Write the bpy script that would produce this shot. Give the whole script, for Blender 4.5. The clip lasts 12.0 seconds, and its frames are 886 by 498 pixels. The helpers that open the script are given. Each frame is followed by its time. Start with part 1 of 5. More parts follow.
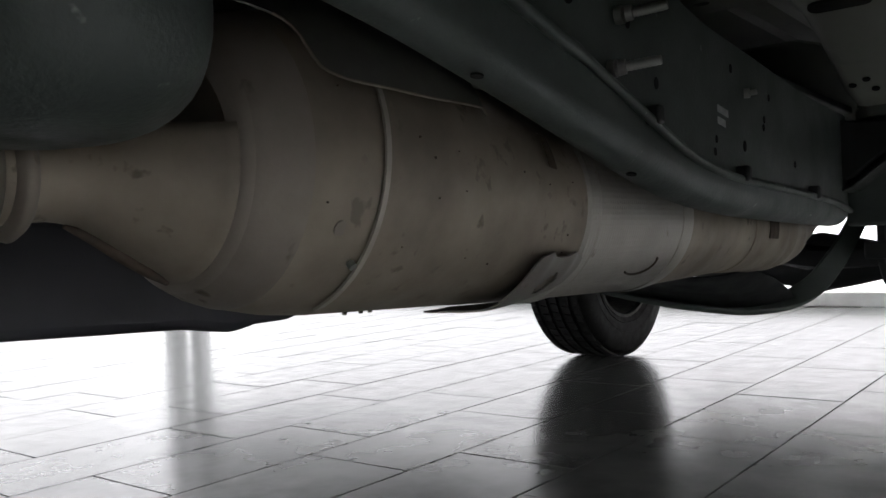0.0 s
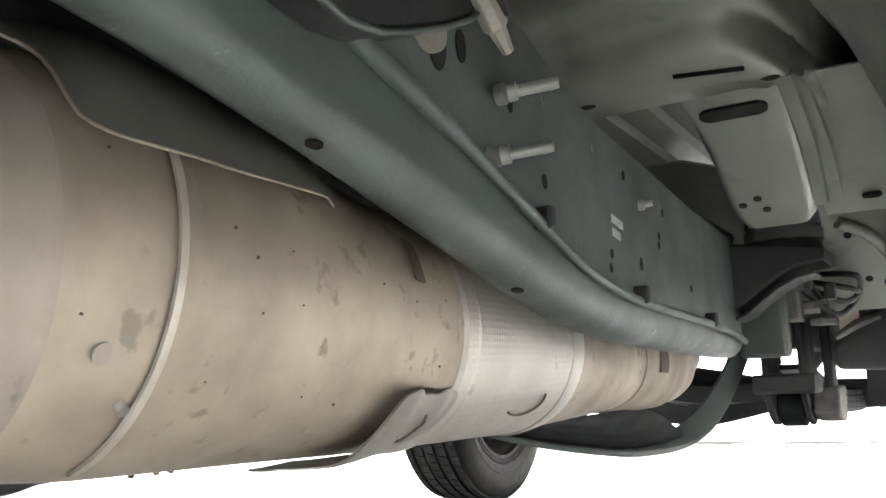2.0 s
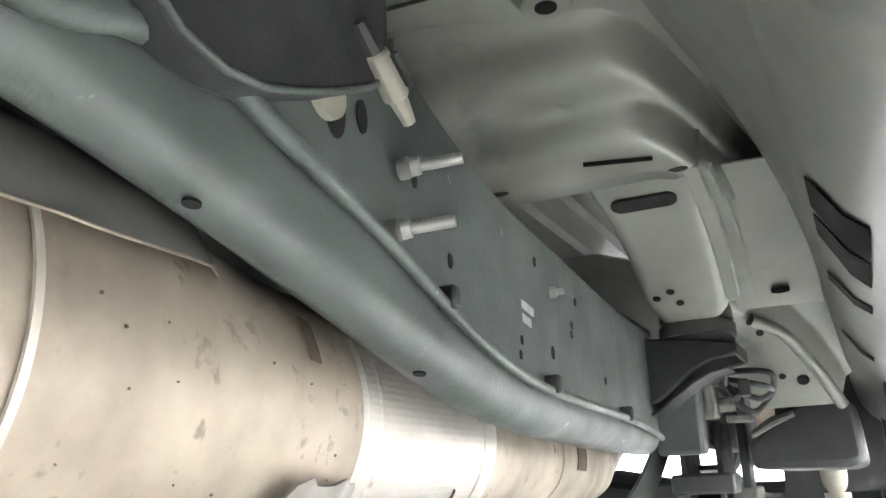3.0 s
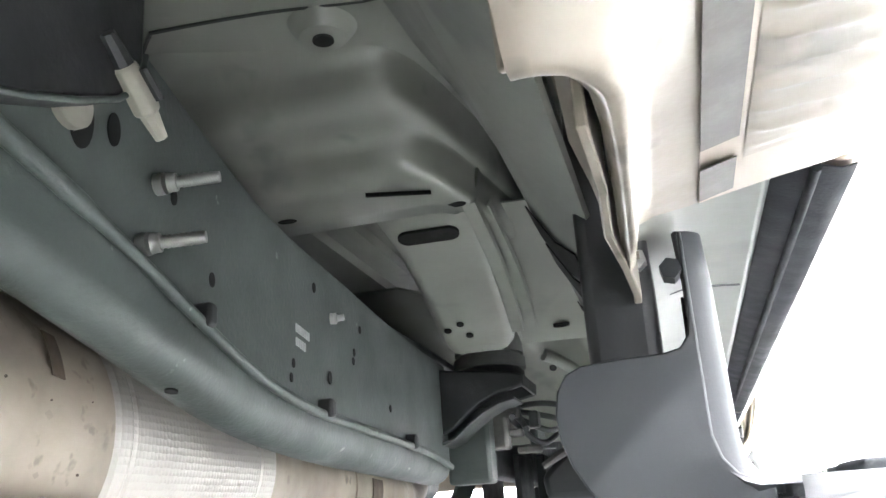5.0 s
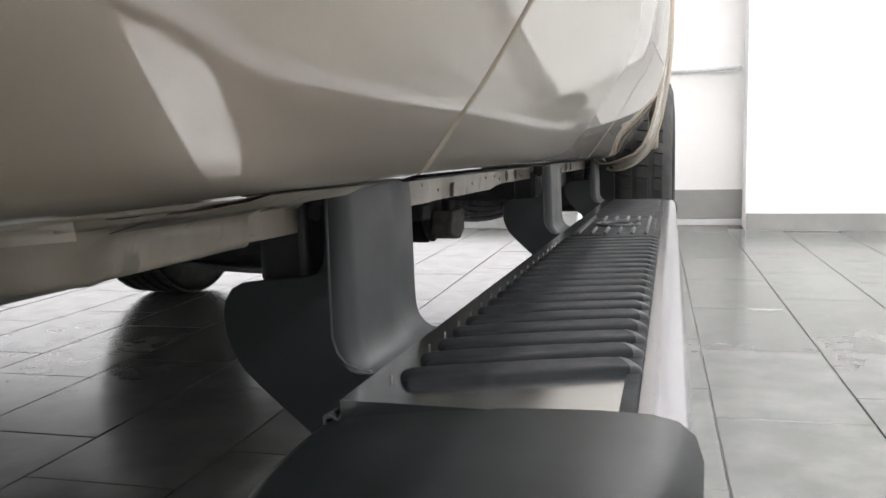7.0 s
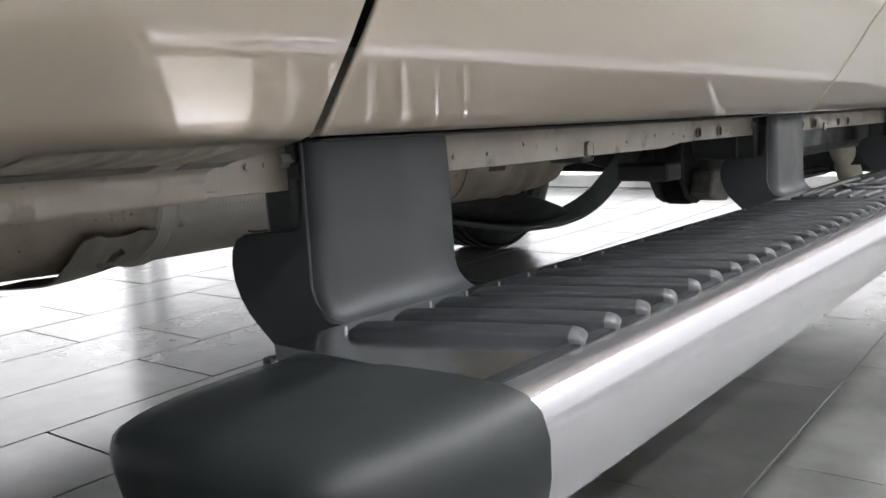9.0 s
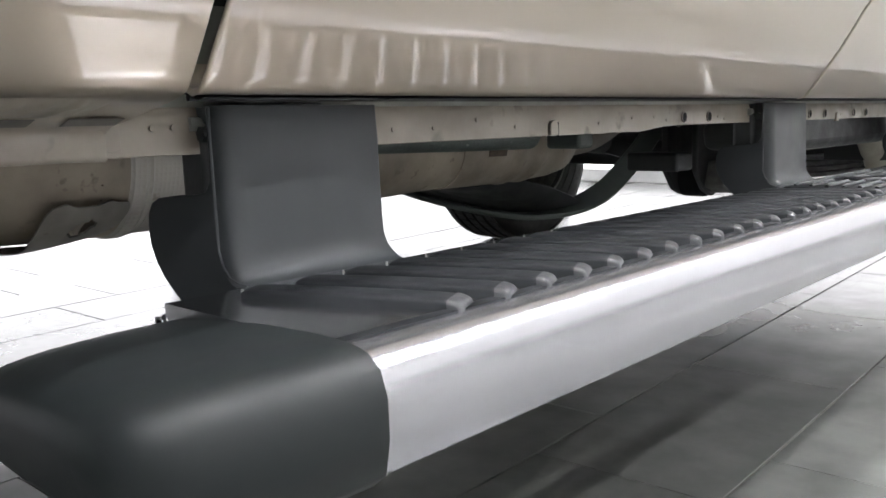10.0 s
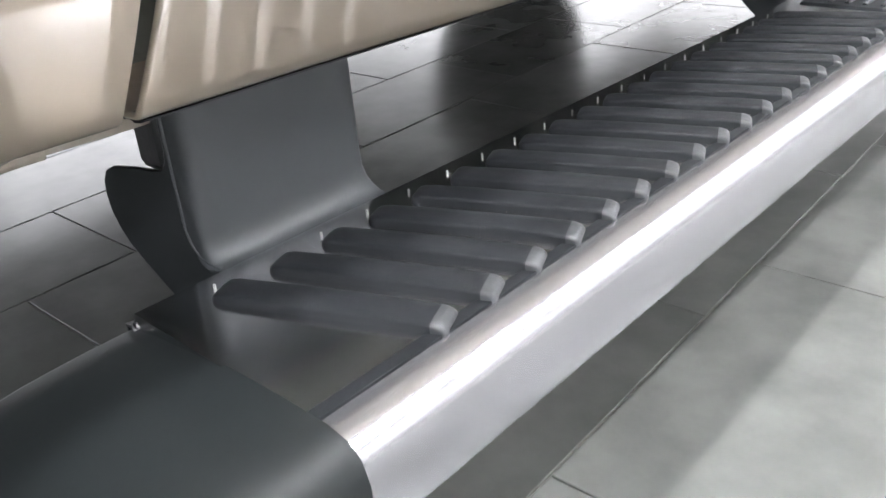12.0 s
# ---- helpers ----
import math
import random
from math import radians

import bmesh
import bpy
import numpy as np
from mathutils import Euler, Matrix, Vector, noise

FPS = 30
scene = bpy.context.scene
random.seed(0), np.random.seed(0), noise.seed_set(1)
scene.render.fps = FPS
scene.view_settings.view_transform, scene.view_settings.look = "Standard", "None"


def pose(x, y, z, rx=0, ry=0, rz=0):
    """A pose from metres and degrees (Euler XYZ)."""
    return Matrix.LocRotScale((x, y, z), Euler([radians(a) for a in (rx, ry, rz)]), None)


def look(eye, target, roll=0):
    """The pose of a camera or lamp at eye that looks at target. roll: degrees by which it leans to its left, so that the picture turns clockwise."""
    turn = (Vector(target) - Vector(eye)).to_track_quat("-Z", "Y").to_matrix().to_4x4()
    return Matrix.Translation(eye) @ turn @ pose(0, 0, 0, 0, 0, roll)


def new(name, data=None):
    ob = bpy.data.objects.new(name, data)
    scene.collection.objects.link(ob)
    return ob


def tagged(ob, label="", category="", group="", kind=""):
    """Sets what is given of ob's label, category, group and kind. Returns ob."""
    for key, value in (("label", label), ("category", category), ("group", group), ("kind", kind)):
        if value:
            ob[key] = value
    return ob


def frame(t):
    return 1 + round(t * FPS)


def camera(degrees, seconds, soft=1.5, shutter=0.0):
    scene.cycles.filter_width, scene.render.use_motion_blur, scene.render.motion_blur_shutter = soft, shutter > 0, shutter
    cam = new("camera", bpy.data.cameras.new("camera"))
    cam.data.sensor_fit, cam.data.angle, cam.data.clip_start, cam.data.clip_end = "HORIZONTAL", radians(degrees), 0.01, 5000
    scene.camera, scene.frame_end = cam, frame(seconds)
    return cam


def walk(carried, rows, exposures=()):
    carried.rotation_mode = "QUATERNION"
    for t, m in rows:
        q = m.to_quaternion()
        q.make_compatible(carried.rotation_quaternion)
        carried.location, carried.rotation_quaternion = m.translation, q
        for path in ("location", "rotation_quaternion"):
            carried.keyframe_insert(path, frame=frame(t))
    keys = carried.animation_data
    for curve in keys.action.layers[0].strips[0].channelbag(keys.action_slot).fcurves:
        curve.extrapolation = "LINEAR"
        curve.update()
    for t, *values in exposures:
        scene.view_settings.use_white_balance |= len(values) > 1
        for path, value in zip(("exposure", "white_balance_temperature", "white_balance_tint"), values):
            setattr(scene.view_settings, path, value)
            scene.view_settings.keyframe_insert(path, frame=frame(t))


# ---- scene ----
cam = camera(54.7, 12.0)
PATH = [
    (0, (-0.104, -0.537, 0.502), (-1.398, 0.988, 0.494), -2.6),
    (0.5, (-0.167, -0.459, 0.509), (-1.454, 1.069, 0.582), -2.3),
    (1, (-0.177, -0.449, 0.513), (-1.442, 1.094, 0.656), -2.1),
    (1.5, (-0.185, -0.418, 0.504), (-1.351, 1.188, 0.755), -2.4),
    (2, (-0.196, -0.385, 0.499), (-1.233, 1.3, 0.793), -2.8),
    (2.5, (-0.204, -0.371, 0.503), (-1.146, 1.353, 0.876), -2.6),
    (3, (-0.194, -0.349, 0.487), (-1.054, 1.381, 1.004), -2.8),
    (3.5, (-0.181, -0.324, 0.453), (-0.945, 1.44, 1.005), -3.2),
    (3.7, (-0.178, -0.314, 0.444), (-0.898, 1.466, 1.002), -3.4),
    (5.3, (-0.11, -0.347, 0.472), (-0.591, 1.503, 1.061), -3.3),
    (5.5, (-0.095, -0.35, 0.48), (-0.57, 1.527, 0.981), -2.7),
    (6, (-0.047, -0.364, 0.526), (-0.545, 1.573, 0.524), -1.3),
    (6.5, (0.0278, -0.4254, 0.5735), (-0.4710, 1.4995, 0.3591), -1.18),
    (6.7, (0.05, -0.416, 0.596), (-0.461, 1.502, 0.347), -1.7),
    (7, (0.081, -0.411, 0.606), (-0.466, 1.496, 0.353), -1.4),
    (7.5, (0.129, -0.383, 0.619), (-0.711, 1.412, 0.35), -2.3),
    (7.7, (0.155, -0.37, 0.622), (-0.785, 1.372, 0.333), -2.8),
    (9.5, (0.33, -0.28, 0.584), (-0.989, 1.19, 0.269), -2.5),
    (10, (0.361, -0.244, 0.575), (-0.992, 1.193, 0.254), -2.2),
    (10.5, (0.382, -0.194, 0.57), (-0.986, 1.236, 0.279), -2.3),
    (11, (0.3852, -0.1379, 0.6048), (-0.9908, 1.2788, 0.2889), -3.13),
    (11.5, (0.4199, -0.0944, 0.7328), (-0.8982, 1.2623, 0.0832), -3.42),
    (12, (0.3156, -0.1713, 0.7128), (-0.9161, 1.0955, -0.2244), -4.47),
]
walk(cam, [(t, look(eye, aim, roll)) for t, eye, aim, roll in PATH],
     exposures=((0.0, -0.58, 6350, 13), (0.5, 0.05, 6450, 13), (1.0, 0.75, 6600, 13), (1.5, 1.5, 6600, 13), (2.0, 2.2, 6600, 13),
                (2.5, 2.75, 6550, 13), (3.0, 3.1, 6450, 13), (3.7, 3.2, 6150, 13), (5.3, 2.2, 6250, 13), (5.8, 0.85, 6350, 13),
                (6.2, 0.1, 6350, 13), (6.6, -0.3, 6450, 13), (7.0, -0.68, 6500, 13), (7.7, -0.85, 6600, 13), (9.5, -0.05, 6350, 13),
                (11.0, -0.2, 6450, 13), (11.5, -0.1, 6350, 13), (12.0, 0.28, 6300, 13)))


# ---- world, lights, exposure ----
world = bpy.data.worlds.new("sky")
scene.world = world
world.use_nodes = True
wn = world.node_tree
sky = wn.nodes.new("ShaderNodeTexSky")
sky.sky_type = 'NISHITA'
sky.sun_disc = False
sky.sun_elevation = radians(40)
sky.sun_rotation = radians(-40)
wn.links.new(sky.outputs[0], wn.nodes["Background"].inputs[0])
wn.nodes["Background"].inputs[1].default_value = 0.08

# ---- materials ----
def ramp_mix(nt, fac, a, b):
    m = nt.nodes.new("ShaderNodeMix")
    m.data_type = 'RGBA'
    nt.links.new(fac, m.inputs[0])
    for sock, c in ((m.inputs[6], a), (m.inputs[7], b)):
        if isinstance(c, tuple):
            sock.default_value = (*c, 1)
        else:
            nt.links.new(c, sock)
    return m.outputs[2]


def noise_fac(nt, scale, lo=0.35, hi=0.65, detail=6, stretch=None, rough=0.55):
    tc = nt.nodes.new("ShaderNodeNewGeometry")
    n = nt.nodes.new("ShaderNodeTexNoise")
    n.inputs["Scale"].default_value = scale
    n.inputs["Detail"].default_value = detail
    n.inputs["Roughness"].default_value = rough
    if stretch:
        mp = nt.nodes.new("ShaderNodeMapping")
        mp.inputs["Scale"].default_value = stretch
        nt.links.new(tc.outputs["Position"], mp.inputs[0])
        nt.links.new(mp.outputs[0], n.inputs["Vector"])
    else:
        nt.links.new(tc.outputs["Position"], n.inputs["Vector"])
    r = nt.nodes.new("ShaderNodeMapRange")
    r.inputs[1].default_value, r.inputs[2].default_value = lo, hi
    nt.links.new(n.outputs[0], r.inputs[0])
    return r.outputs[0]


def mat(name, base, dark=None, spots=None, metal=0.0, rough=0.5, rough2=None, coat=0.0, scale=6.0, fine=90.0, bump=0.1, bump_d=0.001,
        stretch=None, spot_scale=25.0, spot_lo=0.62, spec=0.5, per_piece=0.0):
    """A surface of two tones at a large scale, grain at a small one, and rare spots."""
    m = bpy.data.materials.new(name)
    m.use_nodes = True
    nt = m.node_tree
    b = nt.nodes["Principled BSDF"]
    dark = dark or tuple(c * 0.75 for c in base)
    col = ramp_mix(nt, noise_fac(nt, scale, stretch=stretch), dark, base)
    if spots:
        col = ramp_mix(nt, noise_fac(nt, spot_scale, spot_lo, spot_lo + 0.07, 3), col, spots)
    if per_piece:
        oi = nt.nodes.new("ShaderNodeObjectInfo")
        hv = nt.nodes.new("ShaderNodeHueSaturation")
        mr = nt.nodes.new("ShaderNodeMapRange")
        mr.inputs[3].default_value, mr.inputs[4].default_value = 1 - per_piece, 1 + per_piece
        nt.links.new(oi.outputs["Random"], mr.inputs[0])
        nt.links.new(mr.outputs[0], hv.inputs["Value"])
        nt.links.new(col, hv.inputs["Color"])
        col = hv.outputs[0]
    nt.links.new(col, b.inputs["Base Color"])
    b.inputs["Metallic"].default_value = metal
    b.inputs["Specular IOR Level"].default_value = spec
    rf = nt.nodes.new("ShaderNodeMapRange")
    rf.inputs[3].default_value, rf.inputs[4].default_value = rough, rough2 if rough2 is not None else rough * 1.3
    nt.links.new(noise_fac(nt, scale * 2.3, stretch=stretch), rf.inputs[0])
    nt.links.new(rf.outputs[0], b.inputs["Roughness"])
    b.inputs["Coat Weight"].default_value = coat
    b.inputs["Coat Roughness"].default_value = 0.02
    b.inputs["Coat IOR"].default_value = 1.7
    if bump:
        bp = nt.nodes.new("ShaderNodeBump")
        bp.inputs["Strength"].default_value = bump
        bp.inputs["Distance"].default_value = bump_d
        nt.links.new(noise_fac(nt, fine, 0.2, 0.8, 4, stretch), bp.inputs["Height"])
        nt.links.new(bp.outputs[0], b.inputs["Normal"])
    return m


def glow(name, colour, strength):
    m = bpy.data.materials.new(name)
    m.use_nodes = True
    b = m.node_tree.nodes["Principled BSDF"]
    b.inputs["Base Color"].default_value = (0.8, 0.8, 0.8, 1)
    b.inputs["Emission Color"].default_value = (*colour, 1)
    b.inputs["Emission Strength"].default_value = strength
    return m


PAINT = mat("beige_metallic_paint", (0.45, 0.382, 0.305), (0.44, 0.373, 0.297), metal=0.62, rough=0.34, rough2=0.34, coat=1.0, scale=2, bump=0)
PAINT.node_tree.nodes["Principled BSDF"].inputs["Coat IOR"].default_value = 2.1
PRIMER = mat("body_colour_overspray", (0.285, 0.25, 0.207), (0.215, 0.186, 0.152), (0.16, 0.138, 0.113), metal=0.05, rough=0.42, rough2=0.58, coat=0.22, scale=14, fine=60, bump=0.2, spot_scale=22, spot_lo=0.6)
SEALER = mat("grey_seam_sealer", (0.098, 0.090, 0.080), (0.066, 0.062, 0.056), rough=0.5, scale=30, fine=160, bump=0.1)
DUSTY = mat("dusty_brown_overspray", (0.278, 0.243, 0.200), (0.205, 0.176, 0.142), (0.15, 0.128, 0.104), metal=0.05, rough=0.4, rough2=0.55, coat=0.4, scale=16, fine=70, bump=0.2, spot_scale=30, spot_lo=0.6)
UNDER = mat("underbody_green_grey_coat", (0.228, 0.236, 0.205), (0.183, 0.190, 0.165), (0.15, 0.157, 0.142), rough=0.34, rough2=0.42, spec=0.7, coat=0.7, scale=5, fine=140, bump=0.06, spot_scale=9)
UNDER.node_tree.nodes["Principled BSDF"].inputs["Coat Roughness"].default_value = 0.25
RAIL = mat("frame_black_wax", (0.090, 0.106, 0.099), (0.057, 0.069, 0.064), (0.20, 0.215, 0.205), rough=0.38, rough2=0.55, scale=7, fine=220, bump=0.35, spot_scale=55, spot_lo=0.70)
BLACK = mat("black_chassis_paint", (0.035, 0.037, 0.039), (0.02, 0.021, 0.022), rough=0.4, rough2=0.6, scale=8, fine=160, bump=0.25)
PLASTIC = mat("black_grained_plastic", (0.0095, 0.0116, 0.0122), (0.0075, 0.0093, 0.0098), rough=0.40, rough2=0.48, spec=0.27, scale=5, fine=900, bump=0.08, bump_d=0.0003)
POWDER = mat("charcoal_powder_coat", (0.0245, 0.0275, 0.0300), (0.0205, 0.0235, 0.0257), rough=0.42, rough2=0.5, spec=0.42, scale=10, fine=1100, bump=0.12, bump_d=0.0003)
RUBBER = mat("black_rubber", (0.0105, 0.0118, 0.0138), (0.0078, 0.0090, 0.0106), rough=0.58, rough2=0.70, spec=0.20, scale=20, fine=500, bump=0.15)
TYRE = mat("tyre_rubber", (0.018, 0.018, 0.017), (0.011, 0.011, 0.011), (0.05, 0.047, 0.04), rough=0.6, rough2=0.8, scale=12, fine=300, bump=0.25, spot_scale=60, spot_lo=0.66)
ALU = mat("silver_anodised_aluminium", (0.425, 0.425, 0.45), (0.40, 0.40, 0.425), metal=0.88, rough=0.17, rough2=0.22, scale=3, bump=0)
GLOSSY = mat("polished_steel", (0.86, 0.865, 0.88), (0.80, 0.805, 0.82), metal=1.0, rough=0.17, rough2=0.21, scale=8, fine=40, bump=0.03, bump_d=0.0006)
CAT = mat("aluminised_steel_tan", (0.340, 0.291, 0.234), (0.208, 0.178, 0.144), (0.175, 0.146, 0.118), metal=0.25, rough=0.5, rough2=0.64, scale=9, fine=130, bump=0.15, spot_scale=40, spot_lo=0.62)
CATDARK = mat("heat_stained_steel", (0.32, 0.278, 0.24), (0.24, 0.21, 0.182), (0.12, 0.095, 0.075), metal=0.3, rough=0.5, rough2=0.65, scale=10, fine=130, bump=0.2)
SLEEVE = mat("embossed_aluminium_foil", (0.40, 0.378, 0.348), (0.32, 0.302, 0.277), (0.24, 0.21, 0.18), metal=0.45, rough=0.42, rough2=0.52, scale=8, fine=90, bump=0.1, spot_scale=30, spot_lo=0.68)
# dark brown for scorch and rust marks, and for the painted shadow under the cone
STAINSHADE = mat("scorch_mark_and_shade", (0.09, 0.065, 0.045), (0.05, 0.038, 0.03), rough=0.7, scale=40, fine=200, bump=0.2)
STEEL = mat("zinc_plated_steel", (0.44, 0.44, 0.42), (0.32, 0.32, 0.30), metal=0.75, rough=0.38, rough2=0.5, scale=40, fine=300, bump=0.1)
CASTING = mat("dusty_cast_metal", (0.17, 0.165, 0.155), (0.10, 0.10, 0.095), metal=0.3, rough=0.6, scale=35, fine=250, bump=0.5)
WHITEPL = mat("off_white_plastic", (0.36, 0.34, 0.285), (0.27, 0.255, 0.21), rough=0.45, scale=20, fine=200, bump=0.1)
LABELM = mat("pale_label_print", (0.55, 0.57, 0.56), rough=0.6, scale=80, bump=0)
# near-black for flat pieces that paint the shade inside holes and slots
DARKHOLE = mat("painted_cavity_shade", (0.008, 0.008, 0.008), rough=0.9, scale=20, bump=0)
TILE = mat("dark_grey_porcelain_tile", (0.145, 0.149, 0.141), (0.098, 0.102, 0.096), rough=0.17, rough2=0.22, scale=5.5, fine=260, bump=0.0, bump_d=0.0003, spec=0.42, per_piece=0.14)
GROUT = mat("grey_grout", (0.16, 0.157, 0.148), rough=0.8, scale=30, fine=300, bump=0.3)
WALLM = mat("white_wall_paint", (0.82, 0.82, 0.81), (0.79, 0.79, 0.78), rough=0.6, scale=1.2, fine=180, bump=0.05)
SKIRT = mat("grey_skirting_tile", (0.30, 0.30, 0.29), (0.25, 0.25, 0.24), rough=0.4, scale=4, fine=100, bump=0.05)
FRAMEM = mat("white_aluminium_frame", (0.72, 0.73, 0.73), rough=0.4, scale=4, bump=0.02)
DAYLIGHT = glow("daylight_outside", (1.0, 1.0, 1.0), 2.8)
GLASSM = mat("dark_tinted_glass", (0.012, 0.014, 0.015), rough=0.04, rough2=0.05, coat=0.5, scale=2, bump=0)
GLAZED = glow("daylight_beyond_glazing", (1.0, 1.0, 1.0), 2.3)
CEIL = mat("grey_ceiling_paint", (0.24, 0.24, 0.24), (0.21, 0.21, 0.21), rough=0.7, scale=1.2, bump=0)
LAMPM = glow("lamp_diffuser", (1.0, 1.0, 0.99), 190.0)

# diamond embossing of the sleeve
nt = SLEEVE.node_tree
tc = nt.nodes.new("ShaderNodeNewGeometry")
mp = nt.nodes.new("ShaderNodeMapping")
mp.inputs["Rotation"].default_value = (0, 0, 0)
ck = nt.nodes.new("ShaderNodeTexVoronoi")
ck.inputs["Scale"].default_value = 170
ck.inputs["Randomness"].default_value = 0.15
nt.links.new(tc.outputs["Position"], mp.inputs[0])
nt.links.new(mp.outputs[0], ck.inputs["Vector"])
bp = nt.nodes.new("ShaderNodeBump")
bp.inputs["Strength"].default_value = 0.55
bp.inputs["Distance"].default_value = 0.0015
nt.links.new(ck.outputs["Distance"], bp.inputs["Height"])
nt.links.new(bp.outputs[0], nt.nodes["Principled BSDF"].inputs["Normal"])


# ---- building helpers ----
RAKE_X, RAKE_Z = -0.018, -0.018


def rake(bm):
    """The truck stands a touch askew and nose up on the tiled floor."""
    for v in bm.verts:
        v.co.x += RAKE_X * v.co.y
        v.co.z += RAKE_Z * v.co.y
    return bm


def link(name, bm, material, parent=None, label="", smooth=40, bevel=0.0, seg=2, truck=True):
    if truck:
        rake(bm)
    bmesh.ops.recalc_face_normals(bm, faces=bm.faces)
    me = bpy.data.meshes.new(name)
    bm.to_mesh(me)
    bm.free()
    me.materials.append(material)
    if smooth:
        me.shade_smooth()
        me.set_sharp_from_angle(angle=radians(smooth))
    ob = new(name, me)
    if bevel:
        md = ob.modifiers.new("bevel", "BEVEL")
        md.width, md.segments, md.limit_method, md.angle_limit = bevel, seg, 'ANGLE', radians(35)
        md.harden_normals = False
    if parent:
        ob.parent = parent
        ob.matrix_parent_inverse = Matrix.Translation(-parent.location) if parent.parent is None else Matrix.Identity(4)
    if label:
        tagged(ob, label)
    return ob


def part(name, bm, material, parent, label="", **kw):
    return link(name, bm, material, parent, label, **kw)


def loft(rows, closed=True, caps=True, bm=None):
    """Rows of points, skinned one to the next."""
    bm = bm or bmesh.new()
    vs = [[bm.verts.new(p) for p in r] for r in rows]
    n = len(rows[0])
    for a, b in zip(vs, vs[1:]):
        for i in range(n if closed else n - 1):
            j = (i + 1) % n
            bm.faces.new((a[i], a[j], b[j], b[i]))
    if closed and caps:
        bm.faces.new(vs[0][::-1])
        bm.faces.new(vs[-1])
    return bm


def thick(bm, t):
    bmesh.ops.recalc_face_normals(bm, faces=bm.faces)
    bmesh.ops.solidify(bm, geom=bm.faces[:], thickness=t)
    return bm


def box(x0, x1, y0, y1, z0, z1, bm=None):
    bm = bm or bmesh.new()
    r = bmesh.ops.create_cube(bm, size=1)
    for v in r["verts"]:
        v.co = Vector(((x0 + x1) / 2 + v.co.x * (x1 - x0), (y0 + y1) / 2 + v.co.y * (y1 - y0), (z0 + z1) / 2 + v.co.z * (z1 - z0)))
    return bm


def prism(pts, axis, a, b, bm=None):
    """A flat outline pushed from a to b along an axis; the outline's two coordinates are the other axes in order."""
    def put(p, h):
        q = list(p)
        q.insert("xyz".index(axis), h)
        return q
    return loft([[put(p, a) for p in pts], [put(p, b) for p in pts]], bm=bm)


def rod(path, radius, n=10, bm=None, caps=True):
    """A round bar along a path; radius is one number or one for each point."""
    path = [Vector(p) for p in path]
    rows = []
    side = None
    for i, p in enumerate(path):
        d = (path[min(i + 1, len(path) - 1)] - path[max(i - 1, 0)]).normalized()
        if side is None:
            side = d.orthogonal().normalized()
        side = (side - d * side.dot(d)).normalized()
        up = d.cross(side)
        r = radius[i] if isinstance(radius, (list, tuple)) else radius
        rows.append([p + r * (math.cos(k) * side + math.sin(k) * up) for k in [2 * math.pi * j / n for j in range(n)]])
    return loft(rows, caps=caps, bm=bm)


def smooth_path(pts, steps=6):
    """A soft curve through the points."""
    pts = [Vector(p) for p in pts]
    out = []
    for i in range(len(pts) - 1):
        p0, p1, p2, p3 = pts[max(i - 1, 0)], pts[i], pts[i + 1], pts[min(i + 2, len(pts) - 1)]
        for s in range(steps):
            t = s / steps
            out.append(0.5 * ((2 * p1) + (p2 - p0) * t + (2 * p0 - 5 * p1 + 4 * p2 - p3) * t * t + (3 * p1 - p0 - 3 * p2 + p3) * t ** 3))
    out.append(pts[-1])
    return out


def disc(centre, normal, radius, depth, n=16, bm=None):
    c, d = Vector(centre), Vector(normal).normalized()
    return rod([c - d * depth / 2, c + d * depth / 2], radius, n, bm)


def lerp_table(table, y):
    """Values between the rows (y, a, b, ...) of a table."""
    if y <= table[0][0]:
        return table[0][1:]
    for p, q in zip(table, table[1:]):
        if y <= q[0]:
            t = (y - p[0]) / (q[0] - p[0])
            return tuple(a + (b - a) * t for a, b in zip(p[1:], q[1:]))
    return table[-1][1:]


# ---- the hall ----
def structure(name, bm, material, label="", category="", smooth=0):
    ob = link(name, bm, material, smooth=smooth, truck=False)
    return tagged(ob, label, category or name.split("_")[0], kind="structure")


X0, X1, Y0, Y1, HZ = -9.0, 5.0, -7.0, 5.22, 3.7
structure("floor", box(X0, X1, Y0, Y1 + 0.5, -0.2, -0.004), GROUT, "dark grouted bed under the showroom's grey tiles")
structure("ceiling", box(X0 - 0.2, X1 + 0.2, Y0 - 0.2, Y1 + 1, HZ, HZ + 0.2), CEIL, "plain grey showroom ceiling")
structure("wall_south", box(X0, X1, Y0 - 0.2, Y0, -0.2, HZ), CEIL, "plain grey painted wall")
structure("wall_east", box(X1, X1 + 0.2, Y0, Y1 + 0.7, -0.2, HZ), WALLM, "plain white painted wall")
structure("wall_north", box(0.43, X1, Y1, Y1 + 0.2, -0.004, HZ), WALLM, "bright white painted wall with a grey skirting")
structure("wall_recess", box(-0.62, 0.43, Y1 + 0.34, Y1 + 0.5, -0.004, HZ), WALLM, "white panel wall set back beside the corner")
structure("wall_return", box(0.43, 0.5, Y1 + 0.2, Y1 + 0.5, -0.004, HZ), WALLM, "short white return of the wall")
structure("baseboard", box(0.435, X1, Y1 - 0.015, Y1 - 0.001, 0, 0.105), SKIRT, "low grey tiled skirting on the white wall", "baseboard")
structure("baseboard_recess", box(-0.62, 0.43, Y1 + 0.325, Y1 + 0.339, 0.04, 0.235), SKIRT, "tall grey kick panel below the white panel wall", "baseboard")
structure("trim_recess", box(-0.62, 0.43, Y1 + 0.315, Y1 + 0.339, 0, 0.036), FRAMEM, "white floor trim under the grey kick panel", "trim")
